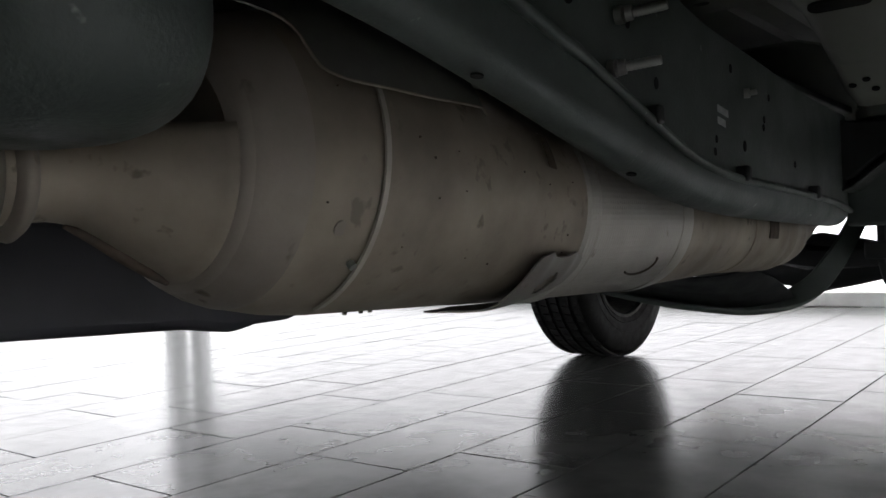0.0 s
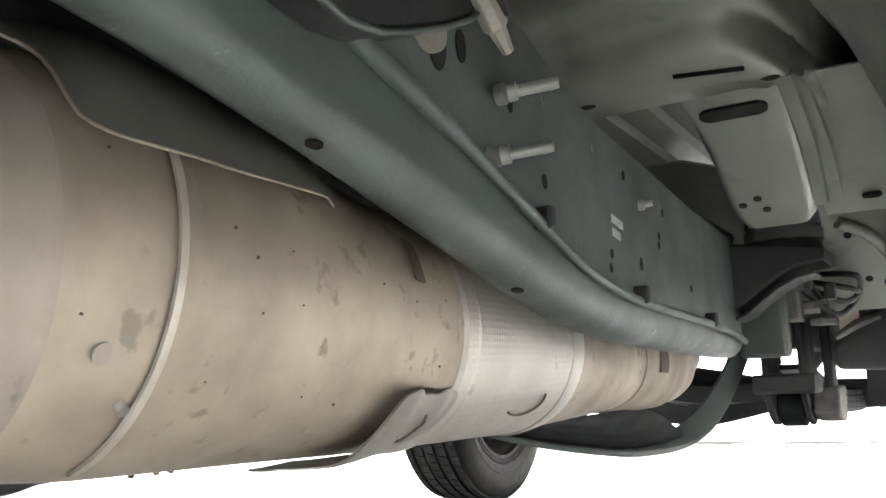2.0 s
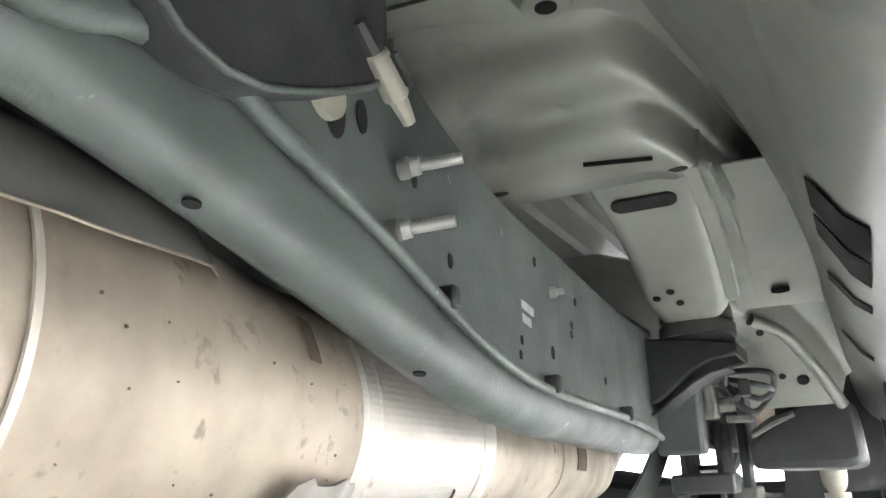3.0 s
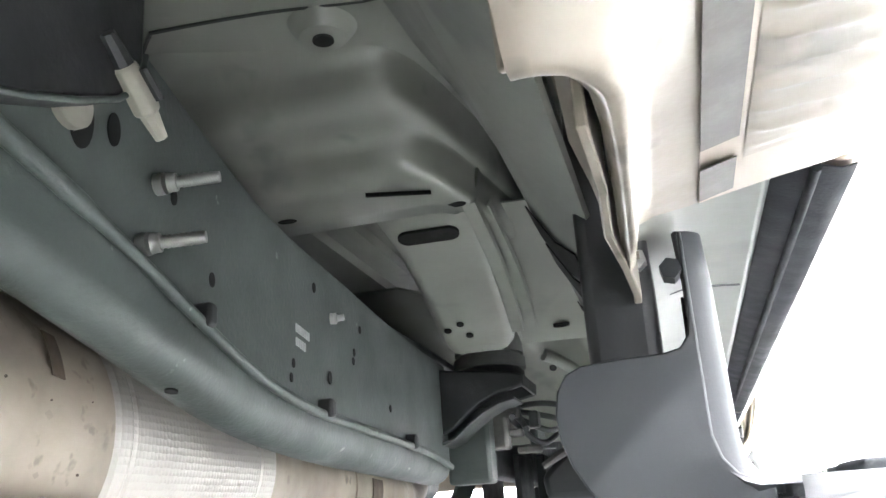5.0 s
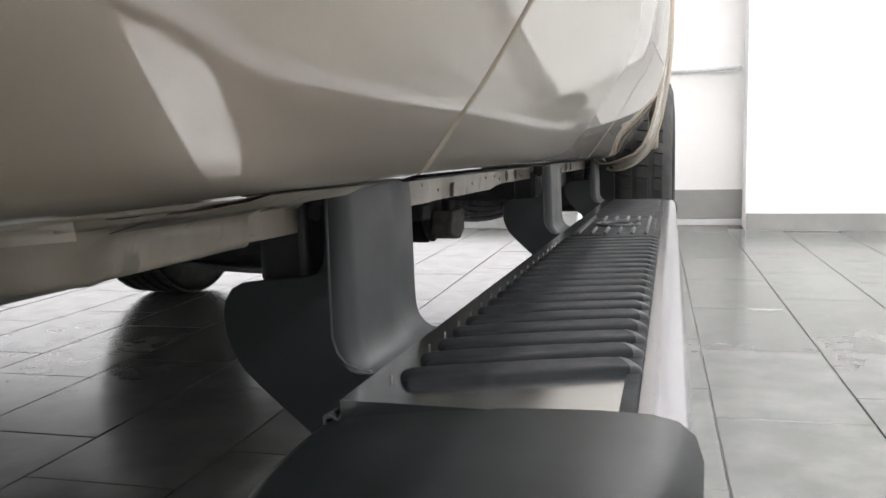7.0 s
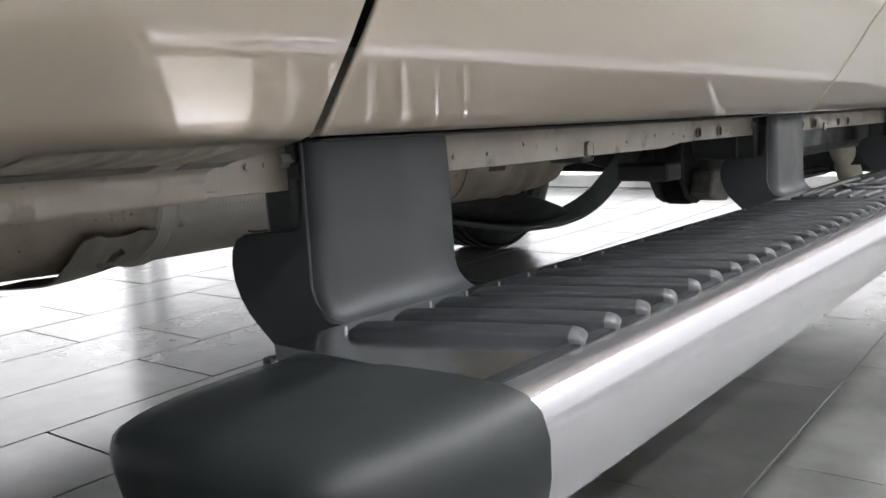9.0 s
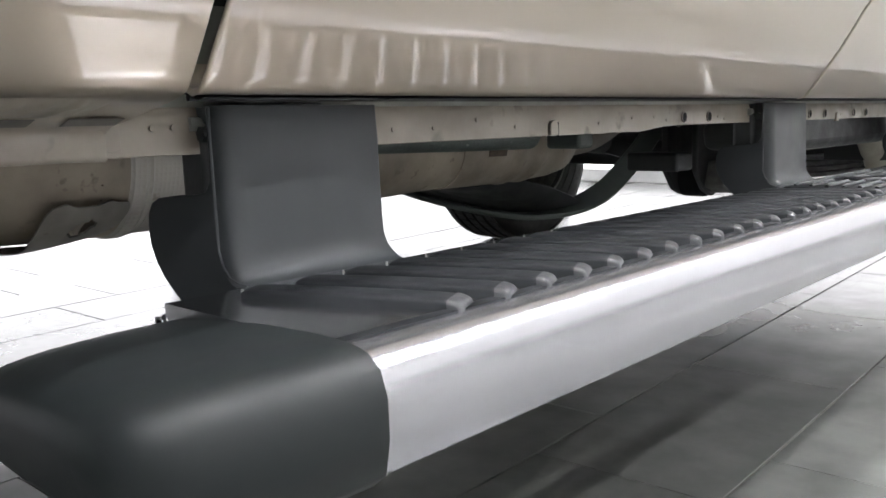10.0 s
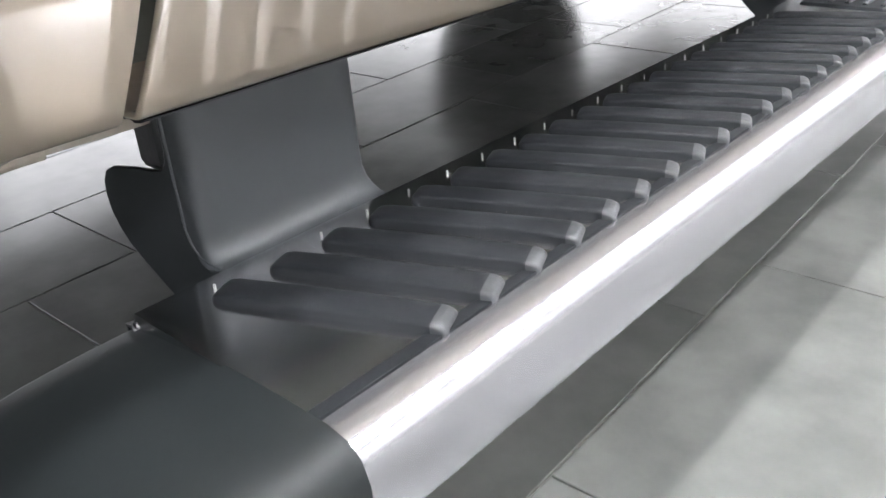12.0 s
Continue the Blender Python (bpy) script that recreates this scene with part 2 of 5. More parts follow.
rail_bm = rod([(-0.6, Y1 + 0.30, 1.02), (0.41, Y1 + 0.30, 1.02)], 0.014, 12)
for x in (-0.55, 0.38):
    rod([(x, Y1 + 0.30, 1.02), (x, Y1 + 0.345, 1.02)], 0.009, 8, rail_bm)
wall_rail = link("wall_rail", rail_bm, FRAMEM, truck=False)
tagged(wall_rail, "slim pale metal rail fixed to the white panel wall", "rail")


def window(name, x0, x1, y0, y1, along, pillars, head=3.45):
    """A row of tall glazed bays: sill, head, posts; daylight shows behind it."""
    bays = Empty(name, ((x0 + x1) / 2, (y0 + y1) / 2, 0))
    tagged(bays, "tall white-framed showroom glazing with bright daylight behind", "window", kind="structure")
    for k, (z0, z1) in enumerate(((0, 0.09), (head, HZ))):
        part("window_sill" if k == 0 else "window_head", box(x0, x1, y0, y1, z0, z1), FRAMEM, bays, truck=False, bevel=0.006)
    for c, w in pillars:
        if along == "x":
            part("window_post", box(c - w / 2, c + w / 2, y0, y1, 0.09, head), FRAMEM, bays, truck=False, bevel=0.006)
        else:
            part("window_post", box(x0, x1, c - w / 2, c + w / 2, 0.09, head), FRAMEM, bays, truck=False, bevel=0.006)
    return bays


def Empty(name, at):
    ob = new(name)
    ob.location = at
    ob.empty_display_size = 0.2
    return ob


window("window_1", X0 - 0.16, X0, Y0, Y1, "y", [(-6.9, 0.2), (-4.6, 0.1), (-2.2, 0.1), (0.2, 0.3), (2.6, 0.1), (5.1, 0.2)])
structure("backdrop_west", box(X0 - 0.9, X0 - 0.85, Y0, Y1 + 0.75, -0.2, HZ), DAYLIGHT, "plain overexposed daylight outside the glazing", "backdrop")
window("window_2", X0, -0.62, Y1 + 0.02, Y1 + 0.16, "x", [(-8.9, 0.2), (-3.6, 0.12), (-0.68, 0.12)], head=1.36)
structure("backdrop_north", box(X0 - 0.8, -0.5, Y1 + 0.72, Y1 + 0.76, -0.2, HZ), GLAZED, "plain overexposed daylight outside the glazing", "backdrop")


def ceiling_light(x, y, along):
    a, b = (0.055, 0.6) if along == "y" else (0.6, 0.055)
    e = Empty("ceiling_light", (x, y, HZ))
    tagged(e, "slim white ceiling strip lamp with a lit diffuser", "lamp", "ceiling lamps")
    part("housing", box(x - a - 0.01, x + a + 0.01, y - b - 0.01, y + b + 0.01, HZ - 0.05, HZ - 0.012), FRAMEM, e, truck=False, bevel=0.004)
    part("diffuser", box(x - a, x + a, y - b, y + b, HZ - 0.06, HZ - 0.052), LAMPM, e, "glowing white diffuser", truck=False)
    return e


# the row at 3.3 is unseen, added to brighten the east floor and doors
for x in (-1.2, 0.8, 1.8, 3.3):
    for y in (-5.0, -2.6, -0.2, 2.2, 4.55):
        ceiling_light(x, y, "y")

# ---- the truck ----
truck = Empty("pickup_truck", (-1.0, 1.2, 0))
tagged(truck, "beige metallic pickup truck with silver side step on tiled floor", "pickup truck")

# lower flank of the cab, from the hem up: (u, w)
FLANK = [(-0.052, 0.5925), (-0.0495, 0.5943), (-0.0436, 0.6018), (-0.0305, 0.6195), (-0.0175, 0.6375), (-0.0055, 0.6555), (0.0065, 0.675), (0.0185, 0.696), (0.030, 0.718),
         (0.041, 0.744), (0.051, 0.777), (0.0585, 0.82), (0.0625, 0.87), (0.063, 0.94), (0.058, 1.03), (0.048, 1.12), (0.03, 1.22)]
HEM = [(-0.094, 0.640), (-0.086, 0.612), (-0.074, 0.5985), (-0.060, 0.5915)]


def bulge(y):
    return 0.004 * math.sin(min(max(y, -0.6), 2.0) * 1.7)


def arch_front(u, w):
    """How far forward the wing reaches, at a place of its outline: the edge of the wheel arch."""
    if w < 0.594 and u < -0.05:
        return lerp_table([(-0.147, -0.163), (-0.143, -0.172), (-0.118, -0.184), (-0.10, -0.20), (-0.08, -0.24), (-0.05, -0.40)], u)[0]
    return lerp_table([(0.590, -0.40), (0.598, -0.50), (0.62, -0.60), (0.66, -0.70), (0.75, -0.75), (1.3, -0.75)], w)[0]


def flare(y, w):
    """How far the front wing stands proud towards its wheel arch."""
    if w < 0.596:
        return 0.0
    d = min(max((-0.25 + (w - 0.6) * 0.85 - y) / 0.13, 0.0), 1.0)
    return 0.009 * d * d * (3 - 2 * d) * min(1.0, (w - 0.596) / 0.03)


def flank_panel(name, y0, y1, label, lean=0.0, hem=HEM, steps=10, arch=False):
    rows = []
    for k in range(steps + 1):
        row = []
        for u, w in hem + FLANK:
            start = arch_front(u, w) if arch else y0
            y = start + (y1 - start) * k / steps + lean * (w - 0.59)
            row.append((u + (bulge(y) if w > 0.70 else 0) + (flare(y, w) if arch else 0), y, w))
        rows.append(row)
    bm = loft(rows, closed=False)
    return part(name, thick(bm, -0.004), PAINT, truck, label, smooth=50, bevel=0.0025, seg=3)


front_door = flank_panel("front_door", 0.008, 0.901, "glossy beige front door tucked in towards its hem", lean=0.012)
rear_door = flank_panel("rear_door", 0.909, 1.735, "glossy beige rear door", lean=0.012)
FENDER_HEM = [(-0.118, 0.5790), (-0.106, 0.5815), (-0.088, 0.585), (-0.075, 0.5871), (-0.065, 0.5889), (-0.057, 0.5909)]
fender = flank_panel("front_fender", -0.75, 0.0, "glossy beige front wing wrapping under the sill", hem=FENDER_HEM, steps=36, arch=True)

# black seals on the turned-in hems of the doors
for y0, y1 in ((0.012, 0.898), (0.913, 1.73)):
    rows = [[(u - 0.006 * (w > 0.595), y, w - 0.0058) for u, w in HEM + [(-0.054, 0.5925)]] for y in (y0, (y0 + y1) / 2, y1)]
    part("door_seal", thick(loft(rows, closed=False), 0.0008), RUBBER, truck, "black sealing strip under the door hem", smooth=50)
    part("seal_ridge", rod([(-0.069, y, 0.5872) for y in (y0, (y0 + y1) / 2, y1)], [0.0022, 0.0024, 0.0022], 8), RUBBER, truck, "rounded ridge of the door seal", smooth=60)
# inner corner of the wing: hanging lip, pressed ribs and sealer patches on its underside
def under_w(u):
    return lerp_table([(-0.1485, 0.558), (-0.1465, 0.5545), (-0.142, 0.5528), (-0.1375, 0.5538), (-0.1345, 0.558), (-0.1325, 0.565), (-0.1285, 0.5735), (-0.120, 0.5785), (-0.106, 0.5815), (-0.088, 0.585), (-0.068, 0.588), (-0.052, 0.5925)], u)[0]


# pale flange inside the wheel arch, with the ledge and the inner sheet above it
face, sheet = [], []
for k in range(13):
    f = k / 12
    u, y, low = -0.111 - 0.038 * f, -0.180 - 0.125 * f, 0.5732 + 0.0023 * f
    face.append([(u, y, low), (u - 0.0004, y, low + 0.0055), (u - 0.0011, y, low + 0.0095), (u - 0.0026, y, low + 0.0115), (u - 0.0060, y - 0.001, low + 0.0125), (u - 0.016, y - 0.004, low + 0.0130), (u - 0.026, y - 0.010, low + 0.0135)])
    sheet.append([(u - 0.024, y - 0.009, low + 0.0130), (u - 0.030, y - 0.011, low + 0.019), (u - 0.034, y - 0.012, low + 0.035), (u - 0.036, y - 0.014, low + 0.10), (u - 0.036, y - 0.02, low + 0.30)])
part("arch_flange", thick(loft(face, closed=False), 0.0016), PRIMER, fender, "pale hanging flange inside the wheel arch", smooth=60)
part("arch_inner", thick(loft(sheet, closed=False), 0.002), PRIMER, fender, "beige inner sheet of the wheel arch", smooth=60)
plan = [(-0.1655, -0.166), (-0.157, -0.166), (-0.1505, -0.1635), (-0.1465, -0.157), (-0.1435, -0.147), (-0.1425, -0.125), (-0.143, -0.09), (-0.145, -0.04), (-0.1465, 0.01)]
rows = [[(u - 0.02 * t * t, y - 0.03 * t * (k < 4), 0.5565 + 0.16 * t) for t in (0, 0.06, 0.12, 0.2, 0.28)] for k, (u, y) in enumerate(plan)]
part("inner_sheet", thick(loft(rows, closed=False), 0.003), PRIMER, fender, "beige inner sheet behind the wing", bevel=0.001, smooth=60)
# soft rolled lip between the inner sheet and the underside of the wing
path = [Vector((u, y, 0)) for u, y in [(-0.162, -0.166)] + plan[1:-1] + [(-0.1465, -0.001)]]
path = smooth_path([tuple(p) for p in path], 4)
rows = []
for k, p in enumerate(path):
    a, b = Vector(path[max(k - 1, 0)]), Vector(path[min(k + 1, len(path) - 1)])
    d = (b - a).normalized()
    n = Vector((d.y, -d.x, 0))
    f = lerp_table([(-0.165, 0.0), (-0.150, 0.15), (-0.125, 0.75), (-0.105, 1.0), (0.0, 1.0)], p[1])[0]
    broad = [(-0.002, 0.559), (-0.0005, 0.5555), (0.0025, 0.5535), (0.006, 0.5538), (0.0092, 0.5565), (0.0125, 0.5615), (0.017, 0.5680), (0.0235, 0.5738), (0.031, 0.5768), (0.0385, 0.5800)]
    wall = [(-0.002, 0.559), (-0.0008, 0.5552), (0.0008, 0.5532), (0.0020, 0.5534), (0.0028, 0.5555), (0.0033, 0.5620), (0.0044, 0.5690), (0.0110, 0.5736), (0.0265, 0.5762), (0.0385, 0.5800)]
    fade = lerp_table([(-0.17, 1.0), (-0.035, 1.0), (-0.001, 0.15)], p[1])[0]
    rows.append([tuple(Vector((p[0], p[1], 0)) + n * (a[0] + (b[0] - a[0]) * f) * (fade if j < 7 else 1.0) + Vector((0, 0, a[1] + (b[1] - a[1]) * f))) for j, (a, b) in enumerate(zip(broad, wall))])
part("wing_lip", thick(loft(rows, closed=False), 0.0012), DUSTY, fender, "soft rolled lip under the wing", smooth=75)
rows = []
for k in range(75):
    y = -0.146 + 0.0015 * k
    row = []
    for u in (-0.1015, -0.0995, -0.097, -0.093, -0.085, -0.075, -0.067, -0.062, -0.058):
        fade = lerp_table([(-0.1015, 0.0), (-0.094, 1.0), (-0.067, 1.0), (-0.058, 0.0)], u)[0] * lerp_table([(-0.146, 0.0), (-0.138, 1.0), (-0.048, 1.0), (-0.040, 0.0)], y)[0]
        ridge = (0.5 + 0.5 * math.sin(2 * math.pi * (y - 0.22 * (u + 0.09)) / 0.0150)) ** 3
        row.append((u, y, under_w(u) - 0.0046 - fade * (0.0006 + 0.0015 * ridge)))
    rows.append(row)
part("ribbed_pad", loft(rows, closed=False), PRIMER, fender, "soft pressed ribs under the wing", smooth=70)
for y0, y1, ua, ub in ((-0.155, -0.058, -0.1172, -0.1040), (-0.040, -0.008, -0.1172, -0.1040)):
    rows = [[(u, y0 + (y1 - y0) * k / 5, under_w(u) - 0.0050 - 0.0008 * (ub - u) / (ub - ua)) for u in (ub, (2 * ub + ua) / 3, (ub + 2 * ua) / 3, ua)] for k in range(6)]
    part("sealer_patch", thick(loft(rows, closed=False), 0.0003), SEALER, fender, "flat grey sealer patch")
# sill: pinch flange with its pressed details, underside between flange and doors
def flange_u(y):
    return lerp_table([(-0.17, -0.1480), (-0.012, -0.1495), (0.004, -0.1462), (0.07, -0.1465), (0.2, -0.152), (0.485, -0.156), (0.8, -0.149), (2.0, -0.138)], y)[0]


def flange_low(y):
    return lerp_table([(-0.17, 0.5545), (-0.13, 0.5532), (0.05, 0.553), (0.70, 0.5525), (0.715, 0.558), (2.0, 0.556)], y)[0]


rows = []
for k in range(45):
    y = -0.135 + 2.07 * k / 44
    u = flange_u(y) + 0.0012 * math.sin(k * 1.9)
    rows.append([(u - 0.010, y, 0.596), (u - 0.002, y, 0.588), (u, y, 0.578), (u, y, flange_low(y)), ])
sill = part("sill_panel", thick(loft(rows, closed=False), 0.0035), PRIMER, truck, "beige pinch-welded sill flange with overspray", bevel=0.0008)
rows = []
for k in range(30):
    y = 0.012 + 1.9 * k / 29
    u = flange_u(y)
    rows.append([(u + 0.002, y, 0.586), (u + 0.02, y, 0.594), (-0.12, y, 0.5975), (-0.098, y, 0.5968), (-0.0875, y, 0.5960), (-0.0845, y, 0.5985), (-0.083, y, 0.64)])
part("sill_underside", thick(loft(rows, closed=False), 0.003), UNDER, sill, "grey coated underside of the sill", bevel=0.001)
part("sill_seam", rod([(flange_u(0.21) + 0.02, 0.21, 0.5925), (-0.12, 0.212, 0.5955), (-0.098, 0.214, 0.5948), (-0.0885, 0.215, 0.5942)], 0.0020, 6), BLACK, sill, "thin dark joint across the sill")
for y, w in ((0.764, 0.568), (0.833, 0.568), (1.20, 0.567), (1.27, 0.567), (1.42, 0.567), (1.49, 0.567)):
    c = flange_u(y)
    part("plug_hole", disc((c + 0.0022, y, w), (1, 0, 0), 0.0068, 0.0012, 20), DARKHOLE, sill, "punched hole in the flange")
    part("hole_rim", rod([(c + 0.0028, y + 0.0068 * math.cos(a), w + 0.0068 * math.sin(a)) for a in [2 * math.pi * j / 20 for j in range(21)]], 0.0008, 6), CATDARK, sill, "thin worn rim of the hole", smooth=60)
for y in (-0.07, 0.03, 0.045, 0.25, 0.30, 0.36, 0.42, 0.57, 0.64, 0.69, 0.72, 0.86, 0.88, 1.14, 1.35):
    part("spot_weld", disc((flange_u(y) + 0.002, y, 0.567 + 0.004 * math.sin(y * 40)), (1, 0, 0), 0.0019, 0.0012, 8), PRIMER, sill)
for y in (0.485, 1.155, 1.33):
    u = flange_u(y)
    tab = [(y - 0.0065, 0.5535), (y - 0.0065, 0.5635), (y - 0.0045, 0.5675), (y, 0.5690), (y + 0.0045, 0.5675), (y + 0.0065, 0.5635), (y + 0.0065, 0.5535)]
    part("drain_tab", prism(tab, "x", u - 0.001, u + 0.0040), PRIMER, sill, bevel=0.0008)
for y in (0.486, 1.156):
    part("tab_slot", box(flange_u(y) + 0.001, flange_u(y) + 0.0030, y + 0.0055, y + 0.0075, 0.552, 0.5665), DARKHOLE, sill)

# rear wing with its arch lip
REAR_HEM = [(-0.105, 0.60), (-0.100, 0.572), (-0.088, 0.556), (-0.076, 0.551), (-0.055, 0.5545), (-0.030, 0.564), (-0.008, 0.580), (0.012, 0.602), (0.028, 0.635),
            (0.043, 0.685), (0.054, 0.745), (0.062, 0.80), (0.068, 0.86), (0.070, 0.93), (0.070, 1.02), (0.062, 1.12), (0.04, 1.22)]
rows = []
for k in range(10):
    y = 1.745 + 0.245 * k / 9
    f = (k / 9) ** 2
    row = []
    for j, (u, w) in enumerate(REAR_HEM):
        g = lerp_table([(0, 0.0), (8, 0.6), (16, 1.0)], j)[0]
        row.append((u - 0.010 * (1 - f) * (0.4 + g) - 0.012 * (1 - f) * (j < 6), y, w + 0.025 * (1 - f) * (1 - g)))
    rows.append(row)
rear_wing = part("rear_wing", thick(loft(rows, closed=False), -0.004), PAINT, truck, "glossy beige rear wing ending in the wheel arch lip", smooth=50, bevel=0.002)
for du, dy in ((0.0, 0.0), (-0.012, 0.014)):
    pts = [(u + 0.002 + du, 1.988 + dy, w) for u, w in REAR_HEM[2:]]
    part("arch_lip", rod(smooth_path(pts, 3), 0.007, 8), PAINT, rear_wing, "rolled edge of the wheel arch", smooth=60)
rows = []
for k in range(13):
    a = radians(-12 + 204 * k / 12)
    rows.append([(x, 2.70 - 0.60 * math.cos(a), 0.56 + 0.56 * math.sin(a)) for x in (-0.42, -0.30, -0.16, -0.085)])
part("wheel_arch_liner", thick(loft(rows, closed=False), 0.004), BLACK, truck, "black moulded liner over the rear wheel")
# upper closing of the body
for name, y0, y1, z in (("cab_closing_panel", -0.75, 1.735, 1.21), ("bed_closing_panel", 1.745, 2.05, 1.21)):
    part(name, box(-2.05, 0.03, y0, y1, z, z + 0.01), PAINT, truck)
part("far_side_panel", box(-2.09, -2.07, -0.62, 2.1, 0.63, 1.22), PAINT, truck, "beige flank of the far side", bevel=0.004)
# far step and sill are unseen, added to block low light from the west
part("far_step", box(-2.24, -2.08, 0.0, 1.95, 0.40, 0.465), BLACK, truck, "unseen dark running board of the far side, added to block low light", bevel=0.02, seg=3)
part("far_sill", box(-2.07, -1.93, -0.7, 2.05, 0.56, 0.66), BLACK, truck, "unseen dark sill of the far side, added to block low light", bevel=0.02, seg=3)
# unseen blocks behind and ahead of the cab, added to stop ceiling light
part("load_bed", box(-2.06, 0.03, 2.06, 4.35, 0.86, 1.20), BLACK, truck, "unseen black block for the load bed, added to shade the floor", bevel=0.02)
part("bonnet_block", box(-2.05, 0.03, -2.2, -0.79, 0.98, 1.21), BLACK, truck, "unseen black block over the front wheels, added to shade the floor", bevel=0.02)
part("front_undertray", box(-1.75, -0.35, -2.15, -0.80, 0.46, 0.98), BLACK, truck, "unseen black block at the front, added to shade the floor", bevel=0.03)
part("front_bulkhead", box(-2.05, -0.18, -0.78, -0.76, 0.62, 1.21), BLACK, truck, "black coated front bulkhead")

# ---- outer body above and beyond the doors ----
def side_with_arch(y0, y1, cy, r, low, high):
    """Outline of a body side with a wheel arch cut into its lower edge."""
    arch = [(cy - r * math.cos(math.pi * k / 16), 0.47 + r * math.sin(math.pi * k / 16)) for k in range(17)]
    arch = [p for p in arch if p[1] > low and y0 < p[0] < y1]
    return [(y0, high), (y0, low)] + arch + [(y1, low), (y1, high)]


for u0, u1 in ((0.012, 0.040), (-2.09, -2.062)):
    part("front_side", prism(side_with_arch(-2.18, -0.76, -1.16, 0.49, 0.62, 1.20), "x", u0, u1), PAINT, truck, "glossy beige front body side with its wheel arch", bevel=0.008, smooth=30)
    part("bed_side", prism(side_with_arch(2.03 if u0 > -1 else 1.75, 4.40, 2.72, 0.54, 0.60, 1.24), "x", u0, u1), PAINT, truck, "glossy beige load bed side with its wheel arch", bevel=0.008, smooth=30)
bonnet = [(-2.21, 0.62), (-2.26, 0.80), (-2.22, 1.02), (-2.12, 1.12), (-1.6, 1.185), (-0.76, 1.232), (-0.76, 1.215), (-1.6, 1.17), (-2.1, 1.105), (-2.19, 1.01), (-2.23, 0.80), (-2.18, 0.62)]
part("bonnet", prism(bonnet, "x", -2.07, 0.02), PAINT, truck, "glossy beige bonnet and nose", bevel=0.004, smooth=50)
part("tailgate", box(-2.06, 0.012, 4.38, 4.42, 0.66, 1.24), PAINT, truck, "glossy beige tailgate", bevel=0.01)
CABIN = [(-0.62, 1.222), (-0.15, 1.50), (0.06, 1.67), (0.22, 1.735), (0.7, 1.765), (1.25, 1.755), (1.50, 1.70), (1.66, 1.50), (1.735, 1.222)]


def cab_u(w, side):
    t = (w - 1.222) / 0.54
    return (0.03 - 0.17 * t) if side > 0 else (-2.05 + 0.17 * t)


cabin = part("cabin", loft([[(cab_u(w, s), y, w) for y, w in CABIN] for s in (1, -1)]), PAINT, truck, "glossy beige cab roof and pillars", bevel=0.012, seg=3, smooth=50)
for s in (1, -1):
    for pane in ([(-0.30, 1.27), (0.08, 1.60), (0.20, 1.66), (0.72, 1.68), (0.72, 1.27)], [(0.80, 1.27), (0.80, 1.68), (1.22, 1.67), (1.42, 1.62), (1.58, 1.27)]):
        rows = [[(cab_u(w, s) + s * d, y, w) for y, w in pane] for d in (-0.002, 0.004)]
        part("side_window", loft(rows), GLASSM, cabin, "dark tinted side window", smooth=0)
part("windscreen", loft([[(u, y, w) for u, y, w in ((-0.10 - 0.02, -0.56, 1.262), (-0.20, 0.03, 1.652), (-1.82, 0.03, 1.652), (-1.90, -0.56, 1.262))], [(u, y - 0.004, w + 0.006) for u, y, w in ((-0.12, -0.56, 1.262), (-0.20, 0.03, 1.652), (-1.82, 0.03, 1.652), (-1.90, -0.56, 1.262))]]), GLASSM, cabin, "dark tinted windscreen", smooth=0)

# ---- side step ----
step = part("side_step", thick(loft([[(u, y, w) for u, w in
    [(-0.098, 0.440), (-0.1055, 0.452), (-0.105, 0.4585), (-0.101, 0.4590), (-0.0985, 0.4555), (-0.097, 0.447), (-0.02, 0.445), (0.0545, 0.446), (0.0572, 0.4605), (0.0580, 0.4652), (0.0595, 0.4667), (0.0660, 0.4670), (0.0725, 0.4667), (0.0765, 0.4660),
     (0.0797, 0.4645), (0.0822, 0.4620), (0.0840, 0.4585), (0.0851, 0.4545), (0.0858, 0.4495), (0.0864, 0.4420), (0.0868, 0.4330), (0.0866, 0.4230), (0.0840, 0.4125), (0.077, 0.4095), (0.066, 0.408), (-0.080, 0.408), (-0.092, 0.413), (-0.097, 0.425)]]
    for y in (0.0, 0.6, 1.2, 1.955)], closed=True, caps=False), -0.0015), ALU, truck, "brushed silver aluminium running board", smooth=35)
part("tread_bed", box(-0.097, 0.0504, 0.002, 1.94, 0.4480, 0.4688), GLOSSY, step, "mirror-polished bed under the treads")
part("edge_seal", box(0.0494, 0.0578, 0.001, 1.945, 0.4500, 0.4692), RUBBER, step, "thin black edge seal", bevel=0.0005)
part("inner_seal", rod([(-0.1005, 0.002, 0.4600), (-0.1005, 1.0, 0.4600), (-0.1005, 1.95, 0.4600)], 0.0016, 6), RUBBER, step, "thin black edge seal")


